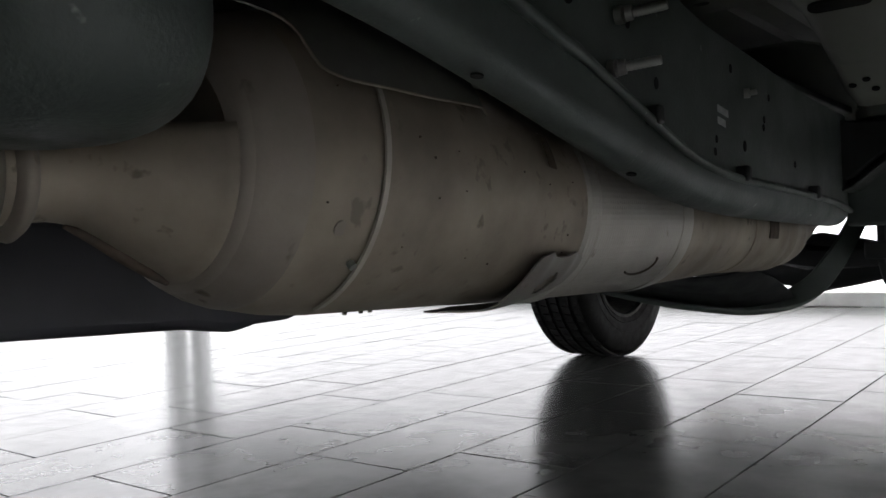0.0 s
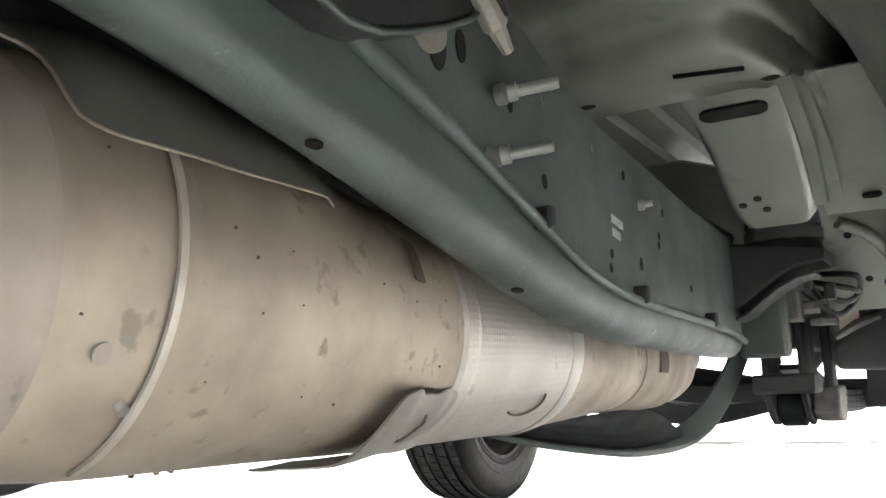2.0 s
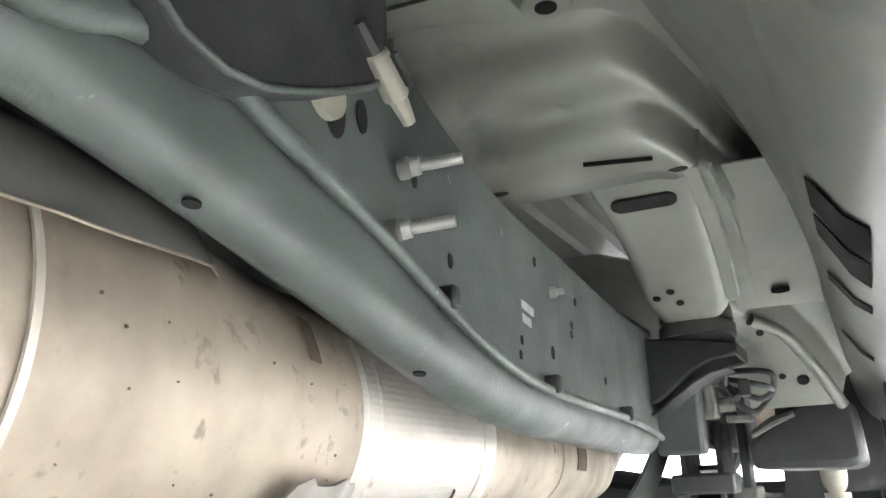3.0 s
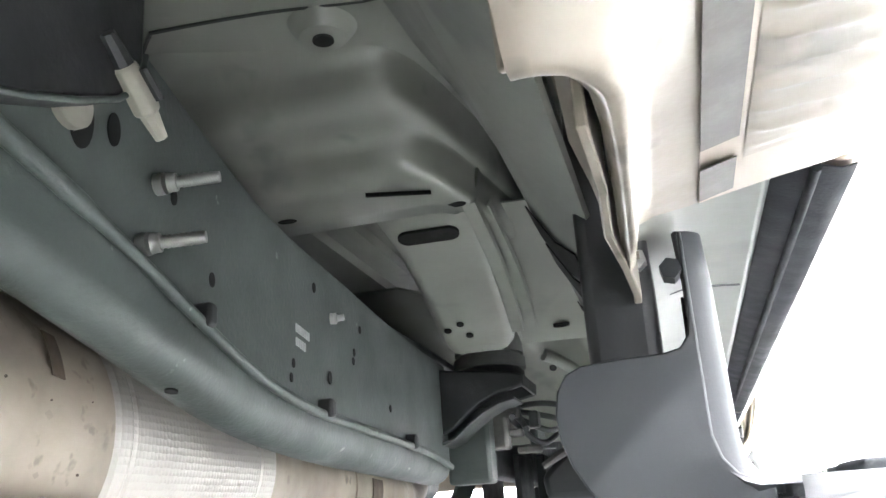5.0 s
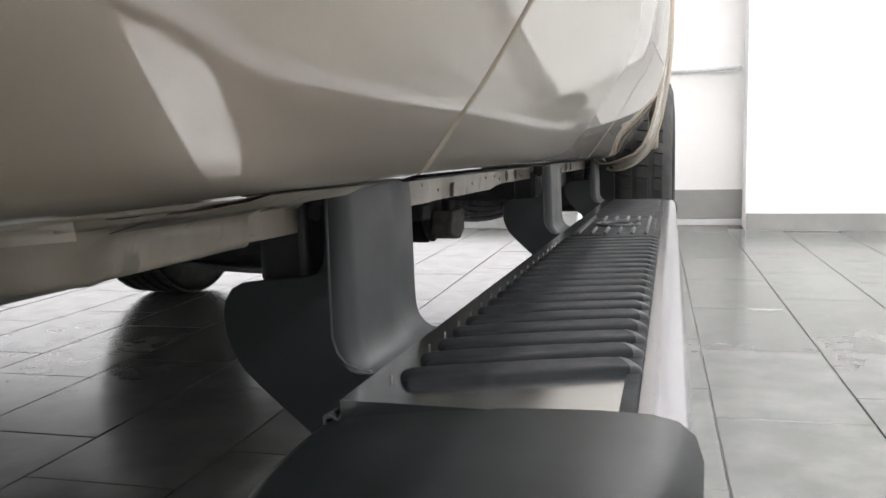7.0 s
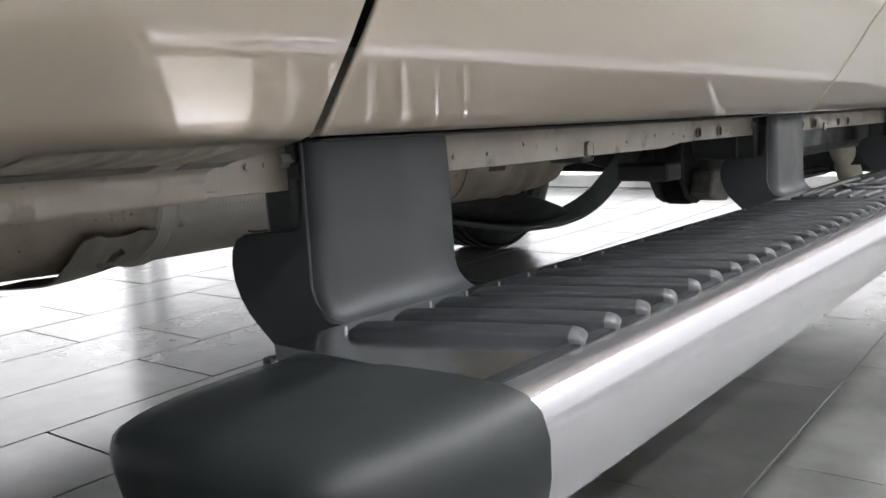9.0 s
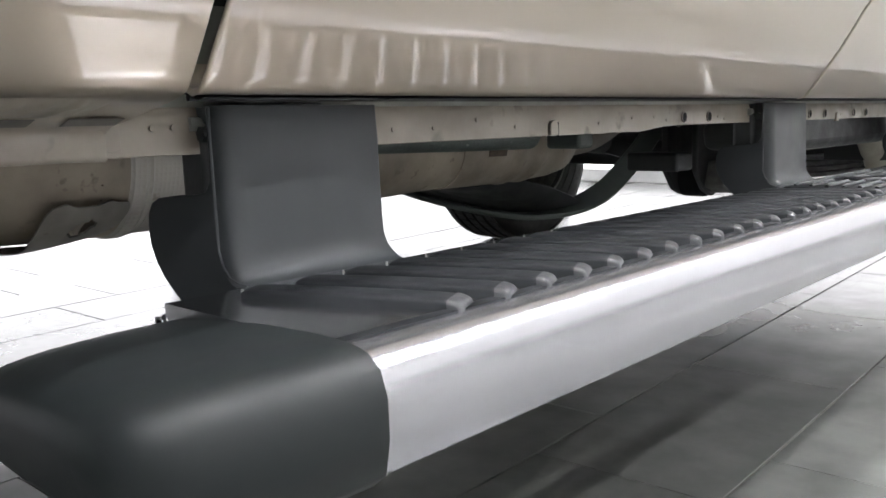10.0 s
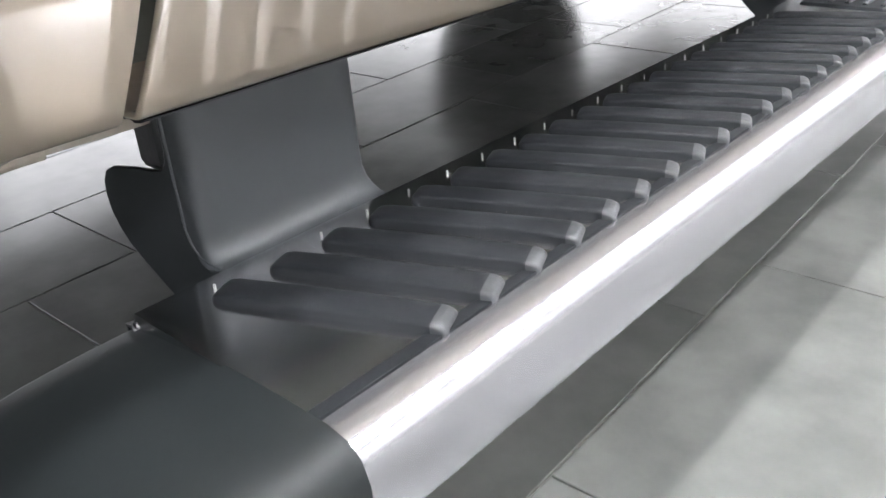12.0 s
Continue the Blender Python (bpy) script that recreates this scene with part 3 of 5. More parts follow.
def end_cap(y_in, y_out):
    """Moulded black end: a soft box that draws in and rounds off away from the board."""
    base = [(-0.1130, 0.443), (-0.1105, 0.452), (-0.103, 0.4565), (-0.08, 0.4612), (-0.04, 0.4665), (0.0, 0.4700), (0.04, 0.4715), (0.066, 0.4710), (0.0785, 0.4682), (0.0865, 0.4615), (0.0905, 0.449), (0.0905, 0.430), (0.087, 0.412), (0.078, 0.404),
            (0.05, 0.4025), (0.0, 0.402), (-0.06, 0.402), (-0.098, 0.404), (-0.109, 0.412), (-0.113, 0.428)]
    rows = []
    for t, right, left, top, low in ((0, 0.0905, -0.113, 0.4715, 0.402), (0.25, 0.0893, -0.1128, 0.4712, 0.402), (0.45, 0.0866, -0.1122, 0.4702, 0.402), (0.60, 0.0830, -0.1115, 0.4690, 0.402), (0.72, 0.0785, -0.1105, 0.4672, 0.402),
                                     (0.82, 0.0730, -0.1090, 0.4650, 0.4025), (0.89, 0.0670, -0.1070, 0.4625, 0.403), (0.945, 0.0590, -0.1035, 0.4590, 0.4045), (0.98, 0.0500, -0.0985, 0.4545, 0.407), (0.996, 0.040, -0.092, 0.4495, 0.411), (1.003, 0.015, -0.065, 0.438, 0.422)):
        y = y_in + (y_out - y_in) * t
        row = []
        for u, w in base:
            uu = u * (right / 0.0905) if u > 0 else u * (left / -0.113)
            ww = 0.431 + (w - 0.431) * ((top - 0.431) / 0.0405 if w > 0.431 else (0.431 - low) / 0.029)
            row.append((uu, y + (y_in - y) * 0.03 * t * max(0.0, 0.44 - w) / 0.038, ww))
        rows.append(row)
    return part("end_cap", loft(rows), PLASTIC, step, "moulded matt black end cap", smooth=60)


end_cap(0.004, -0.108)
end_cap(1.952, 1.995)

# diagonal treads
def tread_outline(w, h):
    """Flat-topped bar with softly rounded upper edges."""
    side = [(1.0, 0.4650), (1.0, h - 0.0030), (0.975, h - 0.0016), (0.91, h - 0.0006), (0.80, h - 0.0001), (0.40, h + 0.0002)]
    return [(-w * k, z) for k, z in side] + [(w * k, z) for k, z in side[::-1]]


def tread_bm():
    """One slanting rubber bar with rounded ends, from the inner end to the outer one."""
    bm = bmesh.new()
    a, b = Vector((-0.076, 0.0455, 0)), Vector((0.052, 0.1, 0))
    d = (b - a).normalized()
    s = Vector((-d.y, d.x, 0))
    rows = []
    for t, w, h in ((0.0, 0.0070, 0.4700), (0.008, 0.0095, 0.4722), (0.025, 0.0110, 0.4736), (0.06, 0.0115, 0.4744), (0.3, 0.0117, 0.4750), (0.6, 0.0117, 0.4752), (0.9, 0.0117, 0.4748), (0.962, 0.0117, 0.4744)):
        c = a + (b - a) * t
        rows.append([tuple(c + s * k + Vector((0, 0, z))) for k, z in tread_outline(w, h)])
    return loft(rows, bm=bm)


PITCH = 0.0414
first = part("tread", tread_bm(), RUBBER, step, "ribbed black rubber tread bar", smooth=45)
rows = []
d = Vector((0.128, 0.0545, 0)).normalized()
s = Vector((-d.y, d.x, 0))
for t, w, h in ((-0.0053, 0.0118, 0.4746), (-0.0026, 0.0118, 0.4742), (0.0008, 0.0116, 0.4731), (0.0026, 0.0112, 0.4716), (0.0036, 0.0104, 0.4690)):
    c = Vector((0.052, 0.1, 0)) + d * t
    rows.append([tuple(c + s * k + Vector((0, 0, z))) for k, z in tread_outline(w, h)])
# lighter than the bars: the highlight on the slanted tips is in this grey
GREYTIP = mat("lighter_grey_rubber", (0.030, 0.032, 0.035), (0.019, 0.021, 0.023), rough=0.45, scale=60, fine=400, bump=0.2)
first_tip = part("tread_tip", loft(rows), GREYTIP, step, "worn end of a tread bar, its highlight put into a lighter grey", smooth=60)
pin = part("tread_pin", rod([(-0.083, 0.047, 0.466), (-0.083, 0.047, 0.4715)], 0.0009, 6), STEEL, step, "small bright retaining pin")
for k in range(1, 20):
    off = Vector((RAKE_X * PITCH * k, PITCH * k, RAKE_Z * PITCH * k))
    for ob in (first, first_tip) + ((pin,) if k > 1 else ()):
        c = ob.copy()
        scene.collection.objects.link(c)
        c.location = off
# ribbed plate at the second bracket with a raised emblem
plate = part("step_plate", box(-0.078, 0.050, 0.915, 1.275, 0.452, 0.4715), RUBBER, step, "black ribbed step plate with a raised emblem", bevel=0.004, seg=3)
for k in range(6):
    u = -0.066 + 0.0206 * k
    for y0, y1 in (((0.93, 1.02), (1.17, 1.26)) if 0 < k < 5 else ((0.93, 1.26),)):
        part("plate_rib", rod([(u, y0, 0.4710), (u, y0 + 0.004, 0.4730), (u, y1 - 0.004, 0.4730), (u, y1, 0.4710)], 0.0032, 8), GREYTIP, step, "lighter grey rib")
for k in range(2):
    pts = [(-0.014 + (0.036 - 0.012 * k) * math.cos(a), 1.095 + (0.045 - 0.014 * k) * math.sin(a), 0.4730) for a in [2 * math.pi * j / 24 for j in range(25)]]
    part("emblem", rod(pts, 0.003, 8), GREYTIP, step, "raised oval emblem ring")
part("rear_pad", box(-0.078, 0.050, 1.285, 1.935, 0.452, 0.4710), RUBBER, step, "smooth black rear step pad", bevel=0.005, seg=3)
# faint edge of the protective film on the outer face
part("film_edge", rod([(0.0841, 0.060, 0.4525), (0.0852, 0.055, 0.445), (0.0859, 0.118, 0.4385), (0.0864, 0.182, 0.4320)], 0.0007, 6), STEEL, step, "raised edge of the protective film")


def bracket(y0):
    """Folded plate: outer web that flares at its foot, and a hooked gusset on each side."""
    y1 = y0 + 0.139
    rows = []
    outer = [(-0.1145, 0.584, 0.0), (-0.113, 0.56, 0.0), (-0.1125, 0.53, 0.0), (-0.112, 0.50, 0.0), (-0.1115, 0.488, 0.0005), (-0.1100, 0.480, 0.002), (-0.1060, 0.4735, 0.004), (-0.101, 0.4695, 0.0055), (-0.095, 0.4675, 0.0065)]
    for u, w, f in outer:
        rows.append([(u - 0.0125, y0 - 0.0010, w), (u - 0.0095, y0 + 0.0002, w), (u - 0.0062, y0 + 0.0018, w), (u - 0.0035, y0 + 0.0042, w), (u - 0.0013, y0 + 0.0075, w), (u - 0.0003, y0 + 0.0115, w), (u, y0 + 0.016, w), (u + 0.001, (y0 + y1) / 2, w), (u, y1 - 0.004 + f, w), (u - 0.003, y1 + f, w)])
    b = part("step_bracket", thick(loft(rows, closed=False), 0.004), POWDER, step, "charcoal folded steel step bracket", smooth=60)
    hook = [(-0.124, 0.5835), (-0.1235, 0.490), (-0.1205, 0.480), (-0.115, 0.4735), (-0.107, 0.4700), (-0.101, 0.4690), (-0.101, 0.418), (-0.124, 0.4155), (-0.131, 0.4215), (-0.140, 0.4305), (-0.155, 0.4450), (-0.169, 0.4590), (-0.1785, 0.4695), (-0.1845, 0.4800), (-0.1885, 0.4915), (-0.1895, 0.5030), (-0.1880, 0.5130), (-0.1835, 0.5205), (-0.1765, 0.5240),
            (-0.157, 0.5262), (-0.140, 0.5270), (-0.132, 0.5290), (-0.128, 0.5345), (-0.1265, 0.545), (-0.126, 0.5835)]
    for y in (y0 - 0.002, y1 - 0.010):
        bm = prism(hook, "y", y, y + 0.004)
        for v in bm.verts:
            v.co.y += (v.co.x + 0.124) * 0.20
        part("bracket_gusset", bm, POWDER, b, "hooked charcoal gusset", bevel=0.0012)
    part("bracket_foot", box(-0.174, -0.140, y0 + 0.004, y1 - 0.03, 0.519, 0.70), BLACK, step, "black mounting foot bolted behind the sill", bevel=0.006)
    part("bracket_floor", box(-0.15, -0.10, y0 + 0.004, y1 + 0.006, 0.4065, 0.4125), POWDER, step, bevel=0.001)
    part("bracket_bolt", disc((-0.131, y0 + 0.002, 0.566), (0, -1, 0), 0.0052, 0.012, 6), POWDER, step, "dark hex bolt")
    part("bracket_bolt", disc((-0.146, y0 + 0.002, 0.573), (0, -1, 0), 0.005, 0.01, 6), STEEL, step, "zinc hex bolt")


for y0 in (0.060, 0.9625, 1.800):
    bracket(y0)

# ---- frame rail ----
# (y, bottom, top)
RAILT = [(-1.2, 0.66, 0.86), (-0.3, 0.664, 0.86), (-0.16, 0.650, 0.85), (-0.05, 0.624, 0.83), (0.08, 0.594, 0.815), (0.16, 0.577, 0.79), (0.22, 0.5625, 0.768), (0.30, 0.546, 0.742), (0.40, 0.536, 0.730), (0.5, 0.530, 0.723),
         (0.60, 0.5275, 0.712), (0.74, 0.524, 0.700), (0.90, 0.521, 0.695)]
rows = []
for k in range(57):
    y = -1.1 + 2.0 * k / 56
    lo, hi = lerp_table(RAILT, y)
    ys = [lerp_table(RAILT, y + d) for d in (-0.05, 0, 0.05)]
    lo, hi = sum(v[0] for v in ys) / 3, sum(v[1] for v in ys) / 3
    r = 0.026
    inner = lerp_table([(-0.3, -0.535), (0.0, -0.522), (0.3, -0.515), (0.9, -0.512)], y)[0]
    lift = lerp_table([(-0.3, 0.026), (0.0, 0.020), (0.2, 0.006), (0.3, 0.0)], y)[0]
    sec = [(inner, hi), (inner, lo + 0.006 + lift), (inner + 0.008, lo + lift * 0.62)]
    for j in range(7):
        a = radians(270 + 90 * j / 6)
        sec.append((-0.470 - r + r * math.cos(a), lo + r + r * math.sin(a)))
    sec += [(-0.470, hi - 0.004), (-0.474, hi)]
    rows.append([(u, y, w) for u, w in sec])
rail = part("frame_rail", loft(rows), RAIL, truck, "wax-coated dark grey chassis rail sweeping down under the cab", smooth=40)
rows = [[(u, y, w) for u, w in ((-0.53, 0.69), (-0.53, 0.555), (-0.525, 0.55), (-0.495, 0.55), (-0.49, 0.555), (-0.49, 0.69))] for y in (0.885, 1.4, 1.9, 2.3)]
part("rail_rear", loft(rows), BLACK, rail, "black rear length of the chassis rail", bevel=0.004)
pipe = [(-0.463, -0.30, 0.700), (-0.463, -0.16, 0.676), (-0.463, -0.10, 0.690), (-0.462, -0.05, 0.692), (-0.462, 0.0, 0.679), (-0.4625, 0.07, 0.661), (-0.463, 0.14, 0.640), (-0.463, 0.21, 0.617), (-0.464, 0.30, 0.592), (-0.464, 0.40, 0.577), (-0.464, 0.53, 0.571), (-0.463, 0.67, 0.566), (-0.462, 0.80, 0.559), (-0.462, 0.885, 0.548)]
run = smooth_path(pipe, 5)
part("brake_pipe", rod([(p.x, p.y - 0.008, p.z - 0.005) for p in run], [lerp_table([(-0.07, 0.0085), (-0.05, 0.0066), (0.07, 0.0064), (0.09, 0.0046)], p.y)[0] for p in run], 10), RAIL, rail, "thin coated pipe running along the rail", smooth=60)
for y, w in ((-0.06, 0.692), (0.205, 0.6185), (0.43, 0.576), (0.70, 0.565)):
    part("pipe_clip", box(-0.472, -0.455, y - 0.006, y + 0.006, w - 0.009, w + 0.009), BLACK, rail, "black pipe clip", bevel=0.003)
for y, w in ((0.158, 0.7035), (0.141, 0.6535)):
    bm = disc((-0.4645, y - 0.012, w - 0.003), (1, 0.12, 0.02), 0.0080, 0.007, 12)
    stud = part("weld_stud", bm, STEEL, rail, "bright threaded stud with washer", smooth=40)
    prof = [(-0.459, 0.0072), (-0.453, 0.0066), (-0.4525, 0.0046)] + [(-0.4505 + 0.0018 * j, 0.0047 if j % 2 else 0.0041) for j in range(11)] + [(-0.430, 0.0046), (-0.424, 0.0040)]
    part("stud_thread", rod([(u, y - 0.012 + (u + 0.46) * 0.30, w - 0.003 + (u + 0.46) * 0.08) for u, r in prof], [r for u, r in prof], 12), STEEL, rail, "bright threaded stud", smooth=35)
part("small_stud", rod([(-0.470, 0.461, 0.672), (-0.464, 0.4625, 0.672), (-0.463, 0.463, 0.672), (-0.456, 0.465, 0.673)], [0.006, 0.006, 0.0035, 0.0035], 10), STEEL, rail, "small bright clip stud")
for y, w, r in ((0.225, 0.652, 0.004), (0.42, 0.695, 0.0035), (0.545, 0.677, 0.003), (0.37, 0.611, 0.003), (0.365, 0.597, 0.003), (0.525, 0.648, 0.003), (0.522, 0.638, 0.003), (0.455, 0.610, 0.0045), (0.64, 0.60, 0.003), (-0.012, 0.735, 0.005), (0.02, 0.762, 0.004), (0.17, 0.70, 0.004)):
    bm = disc((-0.4698, y, w), (1, 0, 0), r, 0.0014, 12)
    for v in bm.verts:
        v.co.z = w + (v.co.z - w) * 1.5
    part("rail_hole", bm, DARKHOLE, rail, "small punched hole")
for u, y in ((-0.482, -0.046), (-0.490, 0.205)):
    lo = lerp_table(RAILT, y)[0]
    part("drain_hole", disc((u, y, lo - 0.0006), (0, -0.2, -1), 0.0050, 0.0016, 14), DARKHOLE, rail, "round drain hole")
for y, w, r in ((0.066, 0.716, 0.021), (0.098, 0.722, 0.012)):
    bm = disc((-0.4698, y, w), (1, 0, 0), r, 0.0016, 20)
    for v in bm.verts:
        v.co.y = y + (v.co.y - y) * 0.55
    part("oval_hole", bm, DARKHOLE, rail, "oval access hole")
part("round_plug", disc((-0.466, 0.052, 0.719), (1, 0, 0), 0.017, 0.006, 20), WHITEPL, rail, "pale round plug in the rail")
# two lines of stamped print, too small to keep
for k, w in enumerate((0.646, 0.633)):
    for j in range(7 if k == 0 else 5):
        part("print_bar", box(-0.4702, -0.4690, 0.376 + 0.0045 * j, 0.3790 + 0.0045 * j, w - 0.0045 - 0.002 * j * 0.3, w + 0.0035 - 0.002 * j * 0.3), LABELM, rail, "pale printed marks")

# ---- exhaust ----
EXH = [(-0.70, -0.665, 0.553, 0.036), (-0.335, -0.665, 0.553, 0.036), (-0.315, -0.664, 0.553, 0.0345), (-0.298, -0.664, 0.553, 0.0305), (-0.278, -0.663, 0.552, 0.0280), (-0.262, -0.661, 0.5525, 0.0310), (-0.240, -0.658, 0.556, 0.0480), (-0.215, -0.656, 0.561, 0.0680),
       (-0.200, -0.655, 0.5645, 0.0800), (-0.183, -0.655, 0.567, 0.0970), (-0.165, -0.654, 0.569, 0.1065), (-0.149, -0.654, 0.570, 0.1125), (-0.12, -0.653, 0.5705, 0.1185),
       (-0.098, -0.653, 0.5705, 0.1215), (0.0, -0.653, 0.564, 0.117), (0.10, -0.653, 0.555, 0.110), (0.17, -0.652, 0.548, 0.105), (0.222, -0.652, 0.545, 0.103), (0.236, -0.652, 0.545, 0.1045), (0.25, -0.652, 0.545, 0.102), (0.48, -0.667, 0.540, 0.0995),
       (0.50, -0.668, 0.540, 0.100), (0.86, -0.680, 0.530, 0.078), (1.30, -0.70, 0.520, 0.070)]


def exhaust_row(y, grow=0.0, n=56, a0=0.0, a1=360.0):
    cu, cw, r = lerp_table(EXH, y)
    full = abs(a1 - a0) >= 360
    return [(cu + (r + grow) * math.cos(radians(a0 + (a1 - a0) * j / (n if full else n - 1))), y, cw + (r + grow) * math.sin(radians(a0 + (a1 - a0) * j / (n if full else n - 1)))) for j in range(n)]


def cone_row(y):
    """Half-shell: the round below, cut off flat above."""
    cu, cw, r = lerp_table(EXH, y)
    top = math.degrees(math.asin(max(-1, min(1, (0.586 - cw) / r))))
    return exhaust_row(y, 0.0, 40, -180 - top, top)


exhaust = part("exhaust", loft([exhaust_row(y) for y in (-0.188, -0.178, -0.165, -0.15, -0.12, -0.08, -0.03, 0.03, 0.09, 0.15, 0.19, 0.224)]), CAT, truck, "tan aluminised steel exhaust converter body, stained and spotted", smooth=50)
part("inlet_cone", loft([cone_row(y) for y in (-0.32, -0.305, -0.292, -0.28, -0.27, -0.26, -0.25, -0.24, -0.22, -0.2, -0.188)], closed=False), CAT, exhaust, "lower half-shell of the inlet cone", smooth=50)
ob = exhaust.children[-1]
md = ob.modifiers.new("wall", "SOLIDIFY")
md.thickness, md.offset = 0.006, -1
part("inlet_pipe", loft([exhaust_row(y, -0.003) for y in (-0.70, -0.42, -0.36, -0.30, -0.28)]), CATDARK, exhaust, "darker inlet pipe", smooth=50)
for y in (-0.304, -0.326):
    part("inlet_ring", loft([exhaust_row(y + d, g) for d, g in ((-0.007, 0.0), (-0.005, 0.008), (0.0, 0.011), (0.005, 0.008), (0.007, 0.0))], caps=False), CATDARK, exhaust, "pressed ring on the inlet pipe", smooth=60)
# seam lip coloured dark to paint the shadow line under the cone
seam = [exhaust_row(y, 0.001, 2, -92, -80)[0] for y in (-0.268, -0.25, -0.23, -0.21, -0.196)]
part("cone_seam", rod(seam, [0.002, 0.0045, 0.0055, 0.0050, 0.002], 8), STAINSHADE, exhaust, "seam lip under the inlet cone, its shadow put in as dark colour", smooth=60)
# darker steel here paints the dark reflection on the rounded shoulder
part("shoulder_band", loft([exhaust_row(y, g) for y, g in ((-0.190, -0.004), (-0.187, 0.0018), (-0.172, 0.0018), (-0.156, 0.0012), (-0.151, 0.0))], caps=False), CATDARK, exhaust, "shoulder of the converter, its dark reflection put into the colour", smooth=50)
part("joint_groove", loft([exhaust_row(y, g) for y, g in ((-0.196, -0.006), (-0.193, 0.0012), (-0.189, 0.0022), (-0.186, 0.0012))], caps=False), CATDARK, exhaust, "welded joint of the cone", smooth=60)
# strap round the body
rows = []
for k in range(34):
    a = radians(-70 + 118 * k / 33)
    row = []
    for dy, g in ((-0.0032, 0.0004), (-0.0026, 0.0022), (0.0026, 0.0022), (0.0032, 0.0004)):
        y = -0.090 + dy + 0.010 * (math.sin(a) - 0.2) * 0.6
        cu, cw, r = lerp_table(EXH, y)
        row.append((cu + (r + g) * math.cos(a), y, cw + (r + g) * math.sin(a)))
    rows.append(row)
SHINY = mat("pale_steel_strap", (0.46, 0.42, 0.375), (0.35, 0.31, 0.27), (0.2, 0.14, 0.09), metal=0.4, rough=0.4, scale=20, fine=150, bump=0.1)
part("strap", loft(rows), SHINY, exhaust, "narrow pale steel strap", smooth=50)
cu, cw, r = lerp_table(EXH, -0.105)
a = radians(-41)
part("strap_rivet", disc((cu + (r + 0.004) * math.cos(a), -0.1065, cw + (r + 0.004) * math.sin(a)), (math.cos(a), 0, math.sin(a)), 0.0032, 0.005, 10), STEEL, exhaust, "small bright rivet")
# upper heat shield with a thin turned edge: (y, angle of its lower edge)
SHIELD = [(-0.20, 53), (-0.175, 50), (-0.162, 47.5), (-0.156, 45), (-0.153, 42), (-0.151, 37), (-0.1495, 29), (-0.147, 25.2), (-0.142, 23.2), (-0.135, 21.6), (-0.125, 20.2), (-0.111, 19.2), (-0.09, 19.0), (-0.066, 19.7), (-0.04, 20.8), (-0.016, 22.1), (0.01, 23.7), (0.030, 25.0), (0.034, 22.0)]
rows = []
for y, e in SHIELD:
    cu, cw, r = lerp_table(EXH, max(y, -0.15))
    arc = [radians(e + (180 - 2 * e) * j / 16) for j in range(17)]
    rows.append([(cu + (r + 0.0145 + 0.0030 * math.exp(-((j - 3) / 1.2) ** 2) * (y > -0.14)) * math.cos(t), y, cw + (r + 0.0145) * math.sin(t)) for j, t in enumerate(arc)])
# shield steel darkened: the shade above the converter is put into its colour
SHIELDSHADE = mat("shaded_shield_steel", (0.125, 0.125, 0.112), (0.088, 0.088, 0.080), metal=0.2, rough=0.5, rough2=0.65, scale=12, fine=120, bump=0.2)
part("heat_shield", thick(loft(rows, closed=False), 0.0015), SHIELDSHADE, exhaust, "sheet heat shield over the converter, shade put into its colour", smooth=50)
# edge rod in the paler steel paints the highlight along the shield's rim
part("shield_edge", rod([(r[0][0] + 0.0006, r[0][1], r[0][2] - 0.0004) for r in rows[2:]], 0.0011, 8), CAT, exhaust, "thin edge of the heat shield, its highlight put in as paler steel", smooth=60)
# embossed sleeve, rear cone and rear sleeves
part("sleeve_ring", loft([exhaust_row(y, g) for y, g in ((0.222, 0.0), (0.226, 0.003), (0.240, 0.003), (0.246, 0.0005), (0.250, 0.0025), (0.254, 0.0))], caps=False), SLEEVE, exhaust, "bright crimped ring", smooth=30)
part("embossed_sleeve", loft([exhaust_row(y, 0.001) for y in (0.250, 0.31, 0.37, 0.43, 0.497)], caps=False), SLEEVE, exhaust, "bright diamond-embossed foil sleeve", smooth=60)
part("sleeve_ring", loft([exhaust_row(y, g) for y, g in ((0.494, 0.0), (0.497, 0.0025), (0.506, 0.0035), (0.535, 0.002), (0.540, -0.001))], caps=False), SLEEVE, exhaust, "bright crimped ring", smooth=30)
part("rear_cone", loft([exhaust_row(y, 0.0) for y in (0.53, 0.6, 0.7, 0.78, 0.865)], caps=False), CAT, exhaust, "tapering tan outlet cone", smooth=60)
part("outlet_sleeve", loft([exhaust_row(y, g) for y, g in ((0.855, -0.006), (0.86, 0.002), (0.88, 0.0025), (1.03, 0.0035), (1.045, 0.006), (1.06, 0.0035), (1.09, 0.002), (1.11, 0.0055), (1.13, 0.002), (1.20, -0.001), (1.25, -0.008), (1.275, -0.02), (1.285, -0.036))]), CAT, exhaust, "tan outlet sleeve with pressed beads", smooth=50)
part("tail_pipe", rod(smooth_path([(-0.698, 1.26, 0.522), (-0.70, 1.36, 0.522), (-0.72, 1.5, 0.545), (-0.78, 1.75, 0.60), (-0.85, 2.2, 0.66), (-0.88, 2.6, 0.66)], 6), 0.032, 16), CATDARK, exhaust, "outlet pipe leading to the rear", smooth=60)
for y, a0, a1, w in ((0.150, 12, 30, 0.014), (0.955, -16, 8, 0.055)):
    rows = [exhaust_row(y - w / 2, 0.0045, 8, a0, a1), exhaust_row(y + w / 2, 0.0045, 8, a0, a1)]
    part("scorch_patch", thick(loft(rows, closed=False), 0.001), STAINSHADE, exhaust, "dark brown scorched patch")
